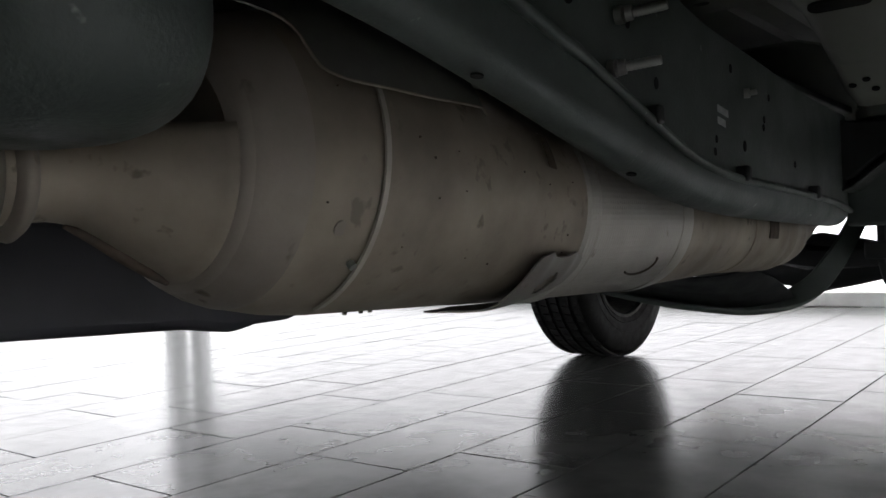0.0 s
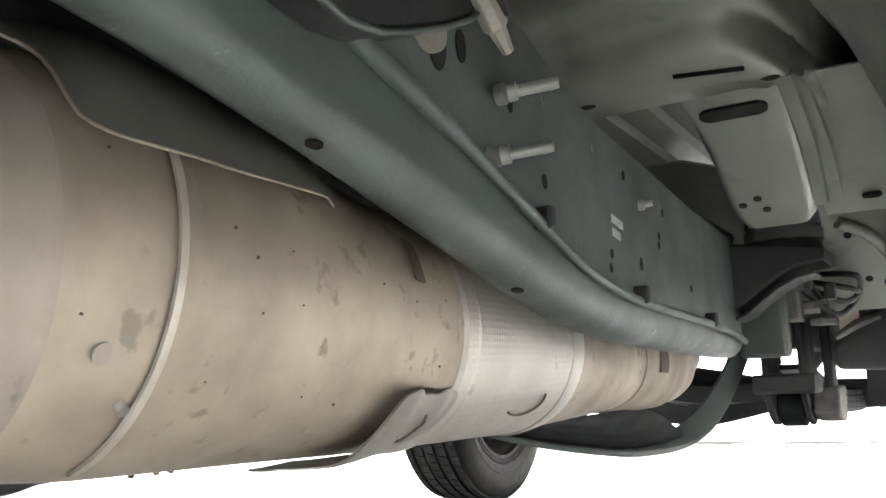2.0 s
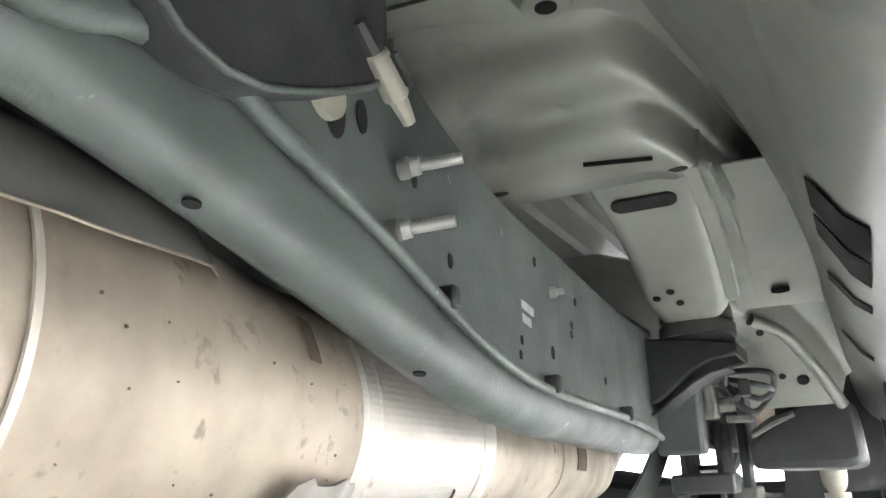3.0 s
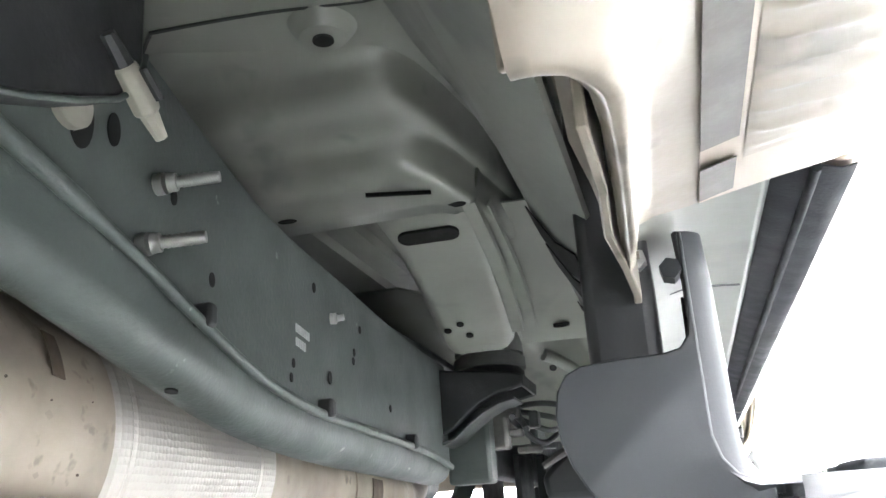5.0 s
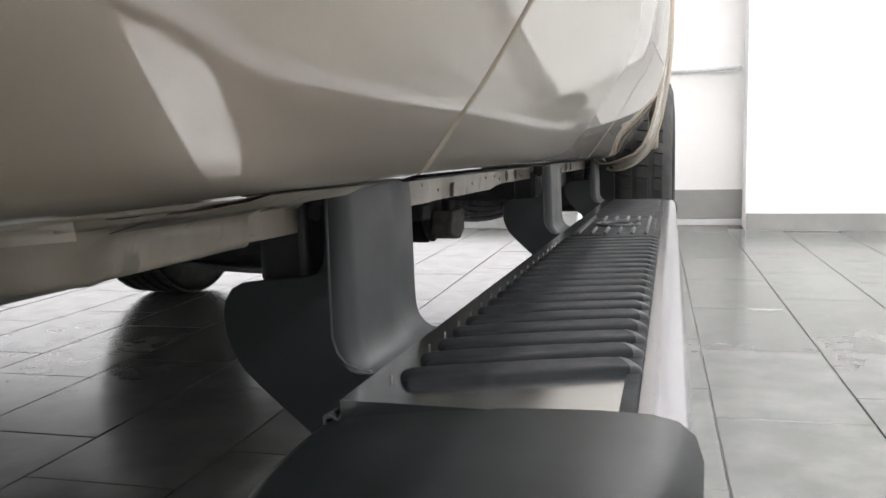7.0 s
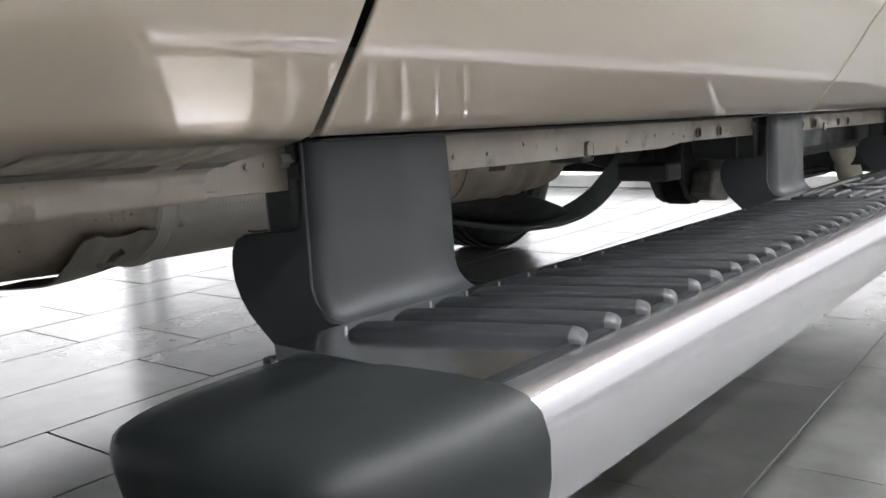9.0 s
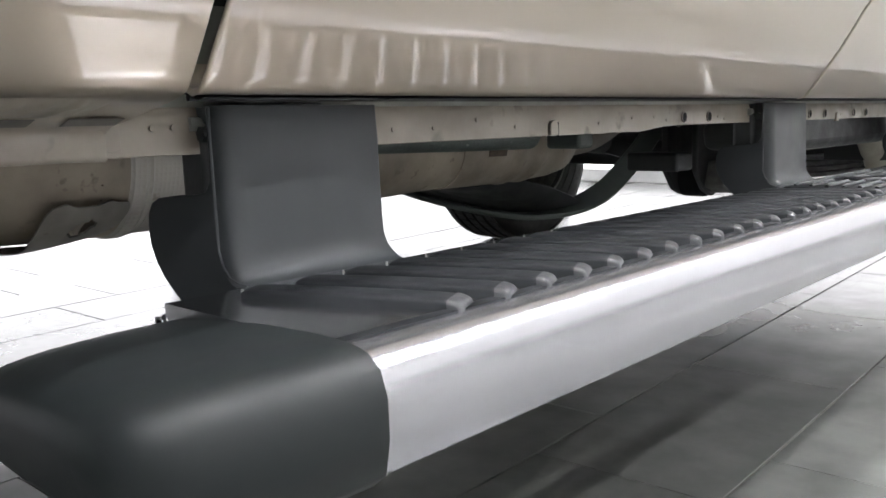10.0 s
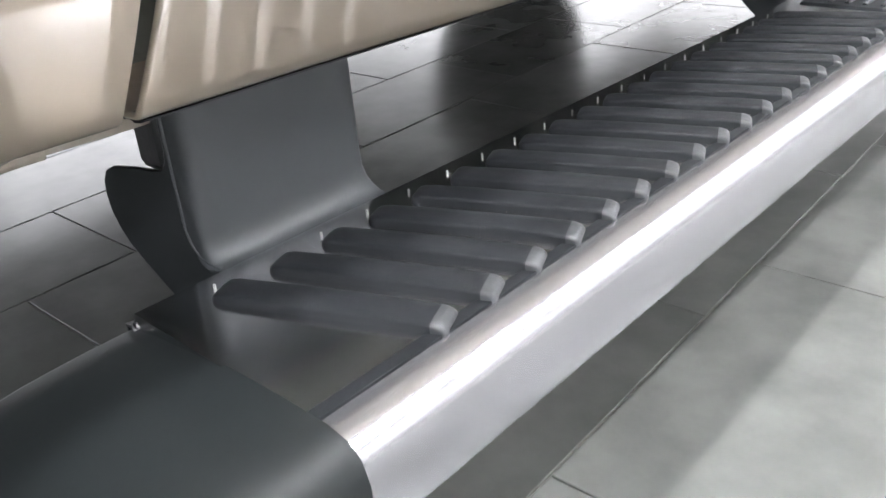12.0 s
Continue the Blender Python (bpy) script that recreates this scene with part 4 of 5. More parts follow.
part("sleeve_arc", rod([exhaust_row(0.40 + 0.045 * math.cos(radians(t)), 0.0025, 2, -38 - 11 * math.sin(radians(t)), -33)[0] for t in range(-20, 131, 10)], 0.0014, 6), STAINSHADE, exhaust, "stamped arc on the sleeve")
for k in range(16):
    y = random.uniform(-0.14, 0.2)
    p = exhaust_row(y, 0.0003, 2, random.uniform(-62, 25), 80)[0]
    cu, cw, r = lerp_table(EXH, y)
    part("rust_spot", disc(p, (p[0] - cu, 0, p[2] - cw), random.choice((0.0006, 0.0008, 0.0011)), 0.0012, 8), STAINSHADE, exhaust)
SMEAR = mat("soft_brown_smear", (0.27, 0.228, 0.19), (0.22, 0.185, 0.152), metal=0.25, rough=0.55, scale=30, fine=150, bump=0.1)
for k in range(22):
    y, a = random.uniform(-0.145, 0.205), random.uniform(-65, 35)
    ln, wd = random.choice((0.004, 0.006, 0.009)), random.choice((0.8, 1.2, 1.8))
    rows = [exhaust_row(y + ln * f, 0.0002 + 0.0003 * (1 - abs(2 * f - 1)), 4, a - wd * (1 - abs(2 * f - 1)) - 0.2, a + wd * (1 - abs(2 * f - 1)) + 0.2) for f in (0, 0.2, 0.5, 0.8, 1)]
    part("smear", loft(rows, closed=False), SMEAR, exhaust, smooth=60)
p = exhaust_row(-0.125, 0.0003, 2, -28, 80)[0]
part("stain", disc(p, (math.cos(radians(-28)), 0, math.sin(radians(-28))), 0.006, 0.001, 14), CATDARK, exhaust, "round stain")
# bent guard plate under the body, with a bumped upper edge and an oblong hole
rows = []
for k in range(31):
    a = -30 - 52 * k / 30
    y0 = lerp_table([(-82, 0.060), (-76, 0.066), (-70, 0.084), (-66, 0.098), (-60, 0.110), (-50, 0.113), (-40, 0.117), (-34, 0.121), (-30, 0.128)], a)[0]
    y1 = lerp_table([(-82, 0.105), (-74, 0.135), (-66, 0.165), (-60, 0.190), (-55, 0.202), (-48, 0.214), (-37, 0.221), (-32, 0.221), (-30, 0.218)], a)[0]
    row = []
    for j in range(25):
        y = y0 + (y1 - y0) * j / 24
        cu, cw, r = lerp_table(EXH, y)
        bump = sum(math.exp(-((y - c) / 0.008) ** 2) for c in (0.141, 0.194))
        b = radians(a + 3.0 * bump * max(0.0, 1 - k / 5))
        g = (0.016 - 0.010 * (j / 24) ** 1.5) * lerp_table([(-82, 0.25), (-74, 0.5), (-64, 1.0), (-30, 1.0)], a)[0] + 0.0022 * bump * max(0.0, 1 - k / 9)
        row.append((cu + (r + g) * math.cos(b), y, cw + (r + g) * math.sin(b)))
    rows.append(row)
bm = loft(rows, closed=False)
hole = []
for f in bm.faces:
    c = f.calc_center_median()
    cu, cw, r = lerp_table(EXH, c.y)
    a = math.degrees(math.atan2(c.z - cw, c.x - cu)) + 46
    y = c.y - 0.167 - 0.0011 * a
    if (a / 6.5) ** 2 + (y / 0.0125) ** 2 < 1:
        hole.append(f)
bmesh.ops.delete(bm, geom=hole, context="FACES")
GUARD = mat("grey_brown_guard_steel", (0.27, 0.255, 0.235), (0.20, 0.188, 0.172), (0.15, 0.13, 0.11), metal=0.35, rough=0.42, rough2=0.52, scale=16, fine=140, bump=0.1)
guard = part("hanger_shield", thick(bm, 0.0018), GUARD, exhaust, "bent grey-brown steel guard under the converter", smooth=40)
rows = [[(lerp_table(EXH, y)[0] + (lerp_table(EXH, y)[2] + g) * math.cos(radians(t)), y, lerp_table(EXH, y)[1] + (lerp_table(EXH, y)[2] + g) * math.sin(radians(t))) for y in (0.150 + dy, 0.170 + dy)] for t, dy, g in ((-39, 0.010, 0.002), (-45, 0.004, 0.004), (-53, -0.004, 0.010))]
part("guard_flap", thick(loft(rows, closed=False), 0.001), CATDARK, exhaust, "bent-in flap behind the hole of the guard", smooth=60)
for y in (-0.02, 0.0, 0.012):
    part("drip_stud", rod([(-0.66, y, 0.452), (-0.66, y, 0.4445)], [0.003, 0.002], 8), STAINSHADE, exhaust, "short rusty stud")

# ---- floor pan and cross members ----
rows = []
for k in range(21):
    y = -0.75 + 2.75 * k / 20
    rows.append([(-0.18, y, 0.70), (-0.2, y, 0.80), (-0.23, y, 0.86), (-0.30, y, 0.884), (-0.42, y, 0.887), (-0.55, y, 0.888), (-0.9, y, 0.888), (-1.3, y, 0.88), (-2.06, y, 0.87)])
pan = part("floor_pan", thick(loft(rows, closed=False), 0.003), UNDER, truck, "grey-green coated cab floor pan", smooth=50)
# stepped transverse member whose two risers turn the corner and run back along the sill
STEPS = [(0.255, 0.888), (0.30, 0.887), (0.314, 0.885), (0.322, 0.879), (0.327, 0.868), (0.3305, 0.855), (0.335, 0.844), (0.342, 0.8375), (0.354, 0.835), (0.375, 0.834), (0.386, 0.832), (0.393, 0.827), (0.397, 0.818), (0.4005, 0.807), (0.405, 0.7985), (0.413, 0.7940), (0.425, 0.7927), (0.450, 0.7925), (0.48, 0.7915), (0.510, 0.7905)]


def turn(u):
    return lerp_table([(-0.37, 0.0), (-0.355, 0.004), (-0.343, 0.016), (-0.332, 0.042), (-0.322, 0.085), (-0.310, 0.155), (-0.295, 0.25), (-0.275, 0.36), (-0.25, 0.50), (-0.225, 0.70)], u)[0]


rows = []
for u in (-0.90, -0.70, -0.56, -0.50, -0.44, -0.40, -0.37, -0.355, -0.347, -0.340, -0.334, -0.328, -0.322, -0.316, -0.310, -0.302, -0.294, -0.285, -0.275, -0.263, -0.25, -0.237, -0.225):
    rows.append([(u, y + turn(u), w) for y, w in STEPS])
cross = part("floor_crossmember", loft(rows, closed=False), UNDER, pan, "grey-green stepped floor cross member turning back along the sill", smooth=70)
md = cross.modifiers.new("wall", "SOLIDIFY")
md.thickness = 0.003
for u, y, r in ((-0.5205, 0.468, 0.011), (-0.336, 0.499, 0.011)):
    bm = disc((u, y, 0.7900), (0, 0, 1), r, 0.003, 16)
    for v in bm.verts:
        v.co.y = y + (v.co.y - y) * 0.6
    part("member_hole", bm, DARKHOLE, pan, "oval hole")
part("member_slit", prism([(-0.414, 0.4285), (-0.350, 0.4490), (-0.350, 0.4515), (-0.414, 0.4315)], "z", 0.7855, 0.7945), DARKHOLE, pan, "thin slit in the cross member")
# box bracket with the long slot
rows = []
for y, w, uL, uR in ((0.506, 0.7915, -0.437, -0.322), (0.512, 0.7905, -0.437, -0.322), (0.535, 0.785, -0.436, -0.322), (0.60, 0.772, -0.434, -0.326), (0.70, 0.742, -0.436, -0.332), (0.775, 0.716, -0.440, -0.338), (0.80, 0.704, -0.440, -0.342), (0.81, 0.690, -0.432, -0.348)):
    rows.append([(uL - 0.012, y, 0.886), (uL - 0.004, y, w + 0.012), (uL + 0.004, y, w + 0.002), (uL + 0.014, y, w), (uR - 0.014, y, w), (uR - 0.004, y, w + 0.003), (uR + 0.006, y, w + 0.014), (uR + 0.012, y, 0.83)])
torque = part("torque_box", loft(rows, closed=False), UNDER, pan, "grey-green box bracket with a long slot", smooth=50)
md = torque.modifiers.new("wall", "SOLIDIFY")
md.thickness = 0.003
outline = []
for j in range(16):
    a = radians(360 * j / 16)
    outline.append((-0.385 + (0.023 if math.cos(a) > 0 else -0.023) + 0.0135 * math.cos(a), 0.5555 + 0.0135 * math.sin(a)))
bm = prism(outline, "z", 0.0, 0.004)
for v in bm.verts:
    v.co.z += 0.785 - (v.co.y - 0.535) * 0.20 - 0.0035
part("long_slot", bm, DARKHOLE, pan, "long rounded slot", smooth=0)
for u, y in ((-0.426, 0.772), (-0.405, 0.760), (-0.399, 0.786)):
    part("member_hole", disc((u, y, lerp_table([(0.70, 0.742), (0.775, 0.716), (0.80, 0.704)], y)[0] - 0.0005), (0, 0.36, 0.93), 0.0052, 0.003, 14), DARKHOLE, pan)
# raised channel beside the slot, gusset and inner sill member with cut-outs
rows = []
for y in (0.500, 0.7, 1.0, 1.4, 1.9):
    rows.append([(u, y, 0.838 - 0.010 * r) for u, r in ((-0.92, 0), (-0.62, 0), (-0.575, 0), (-0.569, 1), (-0.556, 1), (-0.550, 0), (-0.520, 0), (-0.514, 1), (-0.501, 1), (-0.495, 0), (-0.468, 0), (-0.463, 1.6), (-0.452, 1.6), (-0.447, 0), (-0.425, 0))])
part("floor_rib", thick(loft(rows, closed=False), 0.003), UNDER, pan, "ribbed grey-green floor behind the cross member", smooth=40)
rows = []
for k in range(25):
    y = -0.15 + 2.1 * k / 24
    rg = lerp_table([(0.20, -0.318), (0.30, -0.312), (0.41, -0.296), (0.52, -0.276), (0.60, -0.258), (0.70, -0.245), (0.9, -0.240), (2.0, -0.238)], y)[0]
    rows.append([(rg - 0.012, y, 0.892), (rg - 0.004, y, 0.876), (rg + 0.004, y, 0.858), (0.75 * rg - 0.055, y, 0.832), (0.5 * rg - 0.112, y, 0.795), (0.25 * rg - 0.169, y, 0.755), (-0.221, y, 0.705), (-0.215, y, 0.672), (-0.208, y, 0.652), (-0.19, y, 0.622), (-0.165, y, 0.600)])
inner = part("inner_sill", thick(loft(rows, closed=False), 0.003), UNDER, pan, "grey-green inner sill panel", smooth=50)
for y0, y1, y2, y3 in ((0.166, 0.229, 0.160, 0.236), (0.247, 0.300, 0.250, 0.330), (0.430, 0.462, 0.412, 0.446), (0.755, 0.785, 0.755, 0.785)):
    rows = []
    for f in (0.0, 0.5, 1.0):
        row = []
        for k, w in enumerate((0.650, 0.640, 0.630, 0.622, 0.612)):
            a, b = y0 + (y2 - y0) * k / 4, y1 + (y3 - y1) * k / 4
            row.append((lerp_table([(0.60, -0.165), (0.622, -0.190), (0.652, -0.208)], w)[0] - 0.0045, a + (b - a) * f, w - 0.001))
        rows.append(row)
    part("sill_cutout", thick(loft(rows, closed=False), 0.001), DARKHOLE, pan, "dark rectangular cut-out")
part("pan_plug", rod([(-0.389, 0.268, 0.888), (-0.389, 0.268, 0.876), (-0.389, 0.268, 0.870), (-0.389, 0.268, 0.869)], [0.034, 0.026, 0.021, 0.013], 24), UNDER, pan, "round boss with a plug in the floor", smooth=40)
part("plug_core", disc((-0.389, 0.268, 0.8685), (0, 0, 1), 0.0095, 0.003, 14), DARKHOLE, pan)
part("pan_seam", rod(smooth_path([(-0.57, 0.262, 0.884), (-0.538, 0.2287, 0.884), (-0.5213, 0.225, 0.884), (-0.428, 0.233, 0.884), (-0.3445, 0.2465, 0.883), (-0.3177, 0.2442, 0.882), (-0.298, 0.255, 0.880)], 4), 0.002, 6), BLACK, pan, "dark sealed seam")
# sloping plate beside the box bracket, with a folded rear edge
rows = [[(u, y + 0.10 * (u + 0.29), w) for y, w in ((0.585, 0.815), (0.64, 0.790), (0.72, 0.762), (0.80, 0.728), (0.850, 0.7085), (0.8655, 0.7050), (0.871, 0.7085), (0.874, 0.722), (0.878, 0.80))] for u in (-0.335, -0.322, -0.30, -0.27, -0.245, -0.228)]
plate2 = part("floor_gusset", thick(loft(rows, closed=False), 0.003), UNDER, pan, "pale grey-green gusset plate with a folded edge", smooth=40)
part("gusset_hole", rod([(-0.276, 0.819, 0.7185), (-0.276, 0.8205, 0.7150)], 0.0115, 16), DARKHOLE, plate2, "oval hole")
for a, b in (((-0.324, 0.505, 0.792), (-0.334, 0.80, 0.712)), ((-0.316, 0.54, 0.800), (-0.318, 0.85, 0.712))):
    mid = tuple((p + q) / 2 + d for p, q, d in zip(a, b, (0.004, 0, 0.004)))
    rows = [[(u - 0.0085, y, w + 0.004), (u - 0.0065, y, w - 0.001), (u + 0.0065, y, w - 0.001), (u + 0.0085, y, w + 0.004)] for u, y, w in smooth_path([a, mid, b], 4)]
    part("weld_flange", thick(loft(rows, closed=False), 0.0015), UNDER, plate2, "pale weld flange along the box bracket", smooth=60)

# floor behind the seats: a step follows a curved beam, the part beside the sill lies deeper
SLOPE = [(0.88, 0.80), (1.06, 0.765), (1.16, 0.73), (1.22, 0.69), (1.27, 0.635), (1.30, 0.605)]
BEAM = [(0.88, -0.385), (1.08, -0.375), (1.14, -0.345), (1.164, -0.312), (1.22, -0.283), (1.271, -0.249), (1.30, -0.235)]
rows = []
for k in range(22):
    y = 0.88 + 0.02 * k
    w, ub = lerp_table(SLOPE, y)[0], lerp_table(BEAM, y)[0]
    far = 0.5 * w + 0.42
    rows.append([(-0.92, y, far), (-0.56, y, far), (-0.53, y, far), (-0.47, y, w), (-0.42, y, w), (ub - 0.012, y, w), (ub - 0.003, y, w + 0.004), (ub + 0.010, y, w + 0.045), (ub + 0.022, y, w + 0.052), (-0.17, y, w + 0.055)])
rear_floor = part("rear_floor", thick(loft(rows, closed=False), 0.003), UNDER, pan, "grey-green floor sloping down behind the seats", smooth=60)
beam = smooth_path([(lerp_table(BEAM, y)[0], y, lerp_table(SLOPE, y)[0] - 0.004) for y in (1.13, 1.15, 1.18, 1.22, 1.26, 1.30)], 4)
part("floor_beam", rod(beam, 0.0105, 10), UNDER, rear_floor, "curved grey-green beam on the floor", smooth=70)
for u, y, w, r in ((-0.341, 1.171, 0.7215, 0.0065), (-0.290, 1.259, 0.6465, 0.0105), (-0.322, 1.252, 0.6545, 0.006)):
    part("floor_hole", disc((u, y, w), (0, 0.75, 0.66), r, 0.008, 12), DARKHOLE, rear_floor, "small hole in the floor")

# ---- body mounts ----
MOUNTGREY = mat("dusty_grey_rubber", (0.105, 0.108, 0.102), (0.07, 0.073, 0.069), rough=0.55, rough2=0.68, spec=0.3, scale=18, fine=200, bump=0.15)


def body_mount(y, dw):
    """Pressed bracket that reaches out from the rail, with a rubber between it and the cab."""
    face = [(-0.478, 0.686), (-0.46, 0.681), (-0.40, 0.675), (-0.355, 0.667), (-0.346, 0.664), (-0.347, 0.648), (-0.360, 0.645), (-0.385, 0.640), (-0.41, 0.628), (-0.435, 0.610), (-0.455, 0.594), (-0.473, 0.588)]
    m = part("body_mount", prism([(u, w + dw) for u, w in face], "y", y, y + 0.012), BLACK, truck, "black pressed body mount bracket on the rail", smooth=30, bevel=0.004, seg=3)
    part("mount_back", prism([(u, w + dw) for u, w in face], "y", y + 0.11, y + 0.12), BLACK, m, bevel=0.003)
    rows = [[(u, yy, w + dw) for u, w in face[:6]] for yy in (y + 0.004, y + 0.116)]
    part("mount_top", thick(loft(rows, closed=False), 0.004), BLACK, m, smooth=40)
    rows = [[(u, yy, w + dw - 0.012) for u, w in face[6:]] for yy in (y - 0.006, y + 0.06)]
    part("mount_lip", thick(loft(rows, closed=False), 0.004), BLACK, m, "lower lip of the mount", smooth=40, bevel=0.001)
    part("mount_rubber", rod([(-0.405, y + 0.06, w + dw) for w in (0.668, 0.679, 0.6795, 0.684, 0.6845, 0.700, 0.7005, 0.706, 0.7065, 0.722, 0.742)], [0.052, 0.052, 0.048, 0.048, 0.055, 0.055, 0.048, 0.048, 0.053, 0.052, 0.046], 24), MOUNTGREY, m, "ribbed grey rubber mount", smooth=30)
    part("mount_pad", box(-0.46, -0.34, y, y + 0.12, 0.742 + dw, 0.80 + dw), UNDER, m, "grey-green cab pad above the rubber", bevel=0.01)
    return m


body_mount(0.872, 0.0)
# front mount cup and the dark rounded bracket ahead of the converter
cup = [(0.088, 0.86), (0.0885, 0.765), (0.086, 0.748), (0.078, 0.734), (0.062, 0.7205), (0.03, 0.704), (-0.01, 0.687), (-0.04, 0.676), (-0.07, 0.672), (-0.10, 0.678), (-0.13, 0.70), (-0.15, 0.74), (-0.15, 0.86)]
cupm = part("front_mount", prism(cup, "x", -0.468, -0.441), BLACK, truck, "dark rounded front mount cup on the rail", smooth=30, bevel=0.004)
part("cup_rim", rod([(-0.4405, y, w) for y, w in cup[1:-1]], 0.0022, 8), RAIL, cupm, "pale worn rim of the cup", smooth=60)
con = part("connector", rod([(-0.437, 0.061, 0.743), (-0.437, 0.063, 0.7415), (-0.437, 0.087, 0.7245), (-0.437, 0.089, 0.723)], [0.0065, 0.0088, 0.0095, 0.0075], 8), WHITEPL, truck, "off-white cable connector clipped above the rail", bevel=0.001)
part("connector_neck", rod([(-0.437, 0.044, 0.755), (-0.437, 0.062, 0.7425)], [0.005, 0.0070], 8), BLACK, con, "dark collar of the connector")
part("connector_tip", rod([(-0.437, 0.088, 0.7237), (-0.437, 0.104, 0.712)], [0.0070, 0.0045], 8), WHITEPL, con)
part("connector_lock", rod([(-0.4265, 0.066, 0.741), (-0.4255, 0.084, 0.728)], 0.003, 6), BLACK, con, "dark lock of the connector")
rows = []
for t in range(10):
    a = math.pi / 2 * t / 9
    g = max(0.02, math.cos(a) ** 0.5)
    rows.append([(-0.56 + 0.112 * g * math.cos(b), -0.333 + 0.085 * g * math.sin(b), 0.62 - 0.060 * math.sin(a)) for b in [2 * math.pi * j / 32 for j in range(32)]])
rows.insert(0, [(p[0], p[1], 0.80) for p in rows[0]])
part("front_hanger", loft(rows), RAIL, truck, "dark rounded steel cup ahead of the converter", smooth=60)

# ---- cross members under the exhaust ----
tube_path = smooth_path([(-0.598, 1.66, 0.63), (-0.602, 1.61, 0.585), (-0.61, 1.57, 0.545), (-0.625, 1.53, 0.497), (-0.645, 1.48, 0.445), (-0.675, 1.43, 0.395), (-0.72, 1.37, 0.366), (-0.785, 1.30, 0.356), (-0.88, 1.25, 0.366), (-0.99, 1.22, 0.386), (-1.10, 1.20, 0.412), (-1.25, 1.20, 0.45), (-1.5, 1.2, 0.53)], 4)
rows = []
for k, p in enumerate(tube_path):
    d = (tube_path[min(k + 1, len(tube_path) - 1)] - tube_path[max(k - 1, 0)]).normalized()
    side = d.cross(Vector((0, 0, 1))).normalized()
    up = side.cross(d)
    q = radians(lerp_table([(-1.6, 4), (-0.82, 8), (-0.76, 18), (-0.70, 45), (-0.66, 70), (-0.62, 84), (-0.59, 88)], p.x)[0])
    ax = side * math.cos(q) + up * math.sin(q)
    n = ax.cross(d)
    b = lerp_table([(-1.6, 0.026), (-0.8, 0.026), (-0.68, 0.024), (-0.6, 0.024)], p.x)[0]
    c = p + up * lerp_table([(-0.8, 0.0), (-0.68, 0.010), (-0.6, 0.012)], p.x)[0]
    rows.append([tuple(c + ax * (b * e) + n * (0.006 * f)) for e, f in ((-1, -0.6), (-0.93, -1), (-0.4, -0.75), (0.4, -0.75), (0.93, -1), (1, -0.6), (1, 0.6), (0.93, 1), (-0.93, 1), (-1, 0.6))])
xm = part("crossmember", loft(rows), RAIL, truck, "dark pressed strap dipping below the exhaust", smooth=50)
rows = [[(p.x, p.y + 0.01, p.z + 0.004), (p.x, p.y - 0.05, p.z + 0.03), (p.x, p.y - 0.13, p.z + 0.055), (p.x - 0.01, p.y - 0.24, p.z + 0.082)] for p in tube_path if -1.10 < p.x < -0.70]
part("member_apron", thick(loft(rows, closed=False), 0.004), BLACK, xm, "black sheet apron of the cross member", smooth=50)
part("post_plate", box(-0.482, -0.415, 0.93, 0.975, 0.52, 0.63), RAIL, xm, "grey joint plate", bevel=0.006)
pts2 = smooth_path([(-1.2, 2.0, 0.50), (-1.0, 2.0, 0.46), (-0.86, 2.0, 0.43), (-0.74, 2.0, 0.425), (-0.62, 2.0, 0.44), (-0.53, 2.0, 0.50), (-0.50, 2.0, 0.56)], 4)
rows = [[(p.x, 1.96, p.z + 0.05), (p.x, 1.96, p.z + 0.005), (p.x, 1.975, p.z), (p.x, 2.10, p.z + 0.012), (p.x, 2.11, p.z + 0.06)] for p in pts2]
part("rear_chassis_member", thick(loft(rows, closed=False), 0.005), BLACK, truck, "black cross member further back", smooth=50, bevel=0.001)

# dark gearbox skid to the far side
sk = [(-0.80, 0.442), (-0.2, 0.4235), (0.04, 0.417), (0.07, 0.4115), (0.097, 0.4086), (0.115, 0.411), (0.135, 0.4155), (0.188, 0.4175), (0.228, 0.43), (0.26, 0.46), (0.3, 0.54), (-0.8, 0.56)]
DARKBLUE = mat("dark_skid_coating", (0.05, 0.05, 0.06), (0.034, 0.034, 0.042), rough=0.4, rough2=0.55, scale=5, fine=120, bump=0.2)
part("gearbox_skid", prism(sk, "x", -1.28, -0.98), DARKBLUE, truck, "dark gearbox guard beyond the exhaust", bevel=0.012, seg=3)
part("gearbox", box(-1.25, -0.88, -0.8, 0.5, 0.55, 0.82), BLACK, truck, "black gearbox casing", bevel=0.04, seg=4)
part("heat_plate", prism([(-0.75, 0.50), (-0.30, 0.515), (-0.30, 0.56), (-0.75, 0.56)], "x", -0.86, -0.84), UNDER, truck, "pale plate beside the gearbox")
# added sheet, keeps stray light off the top of the exhaust
part("tunnel_shield", box(-0.86, -0.53, -0.75, 1.2, 0.735, 0.75), BLACK, truck, "black sheet added above the exhaust to shade it", bevel=0.004)
# added box in the engine's place, blocks light from the front
part("engine_block", box(-0.95, -0.52, -0.76, -0.47, 0.64, 0.95), BLACK, truck, "black box added to shade the front of the underside", bevel=0.02)
part("transfer_case", box(-1.30, -0.90, 0.5, 1.24, 0.53, 0.80), BLACK, truck, "black transfer case", bevel=0.04, seg=3)
# added sheet, closes underbody gaps so the floor below stays dark
part("far_underbody", box(-2.0, -1.62, -0.7, 2.0, 0.62, 0.66), BLACK, truck, "black sheet added to close the far underbody against light", bevel=0.01)
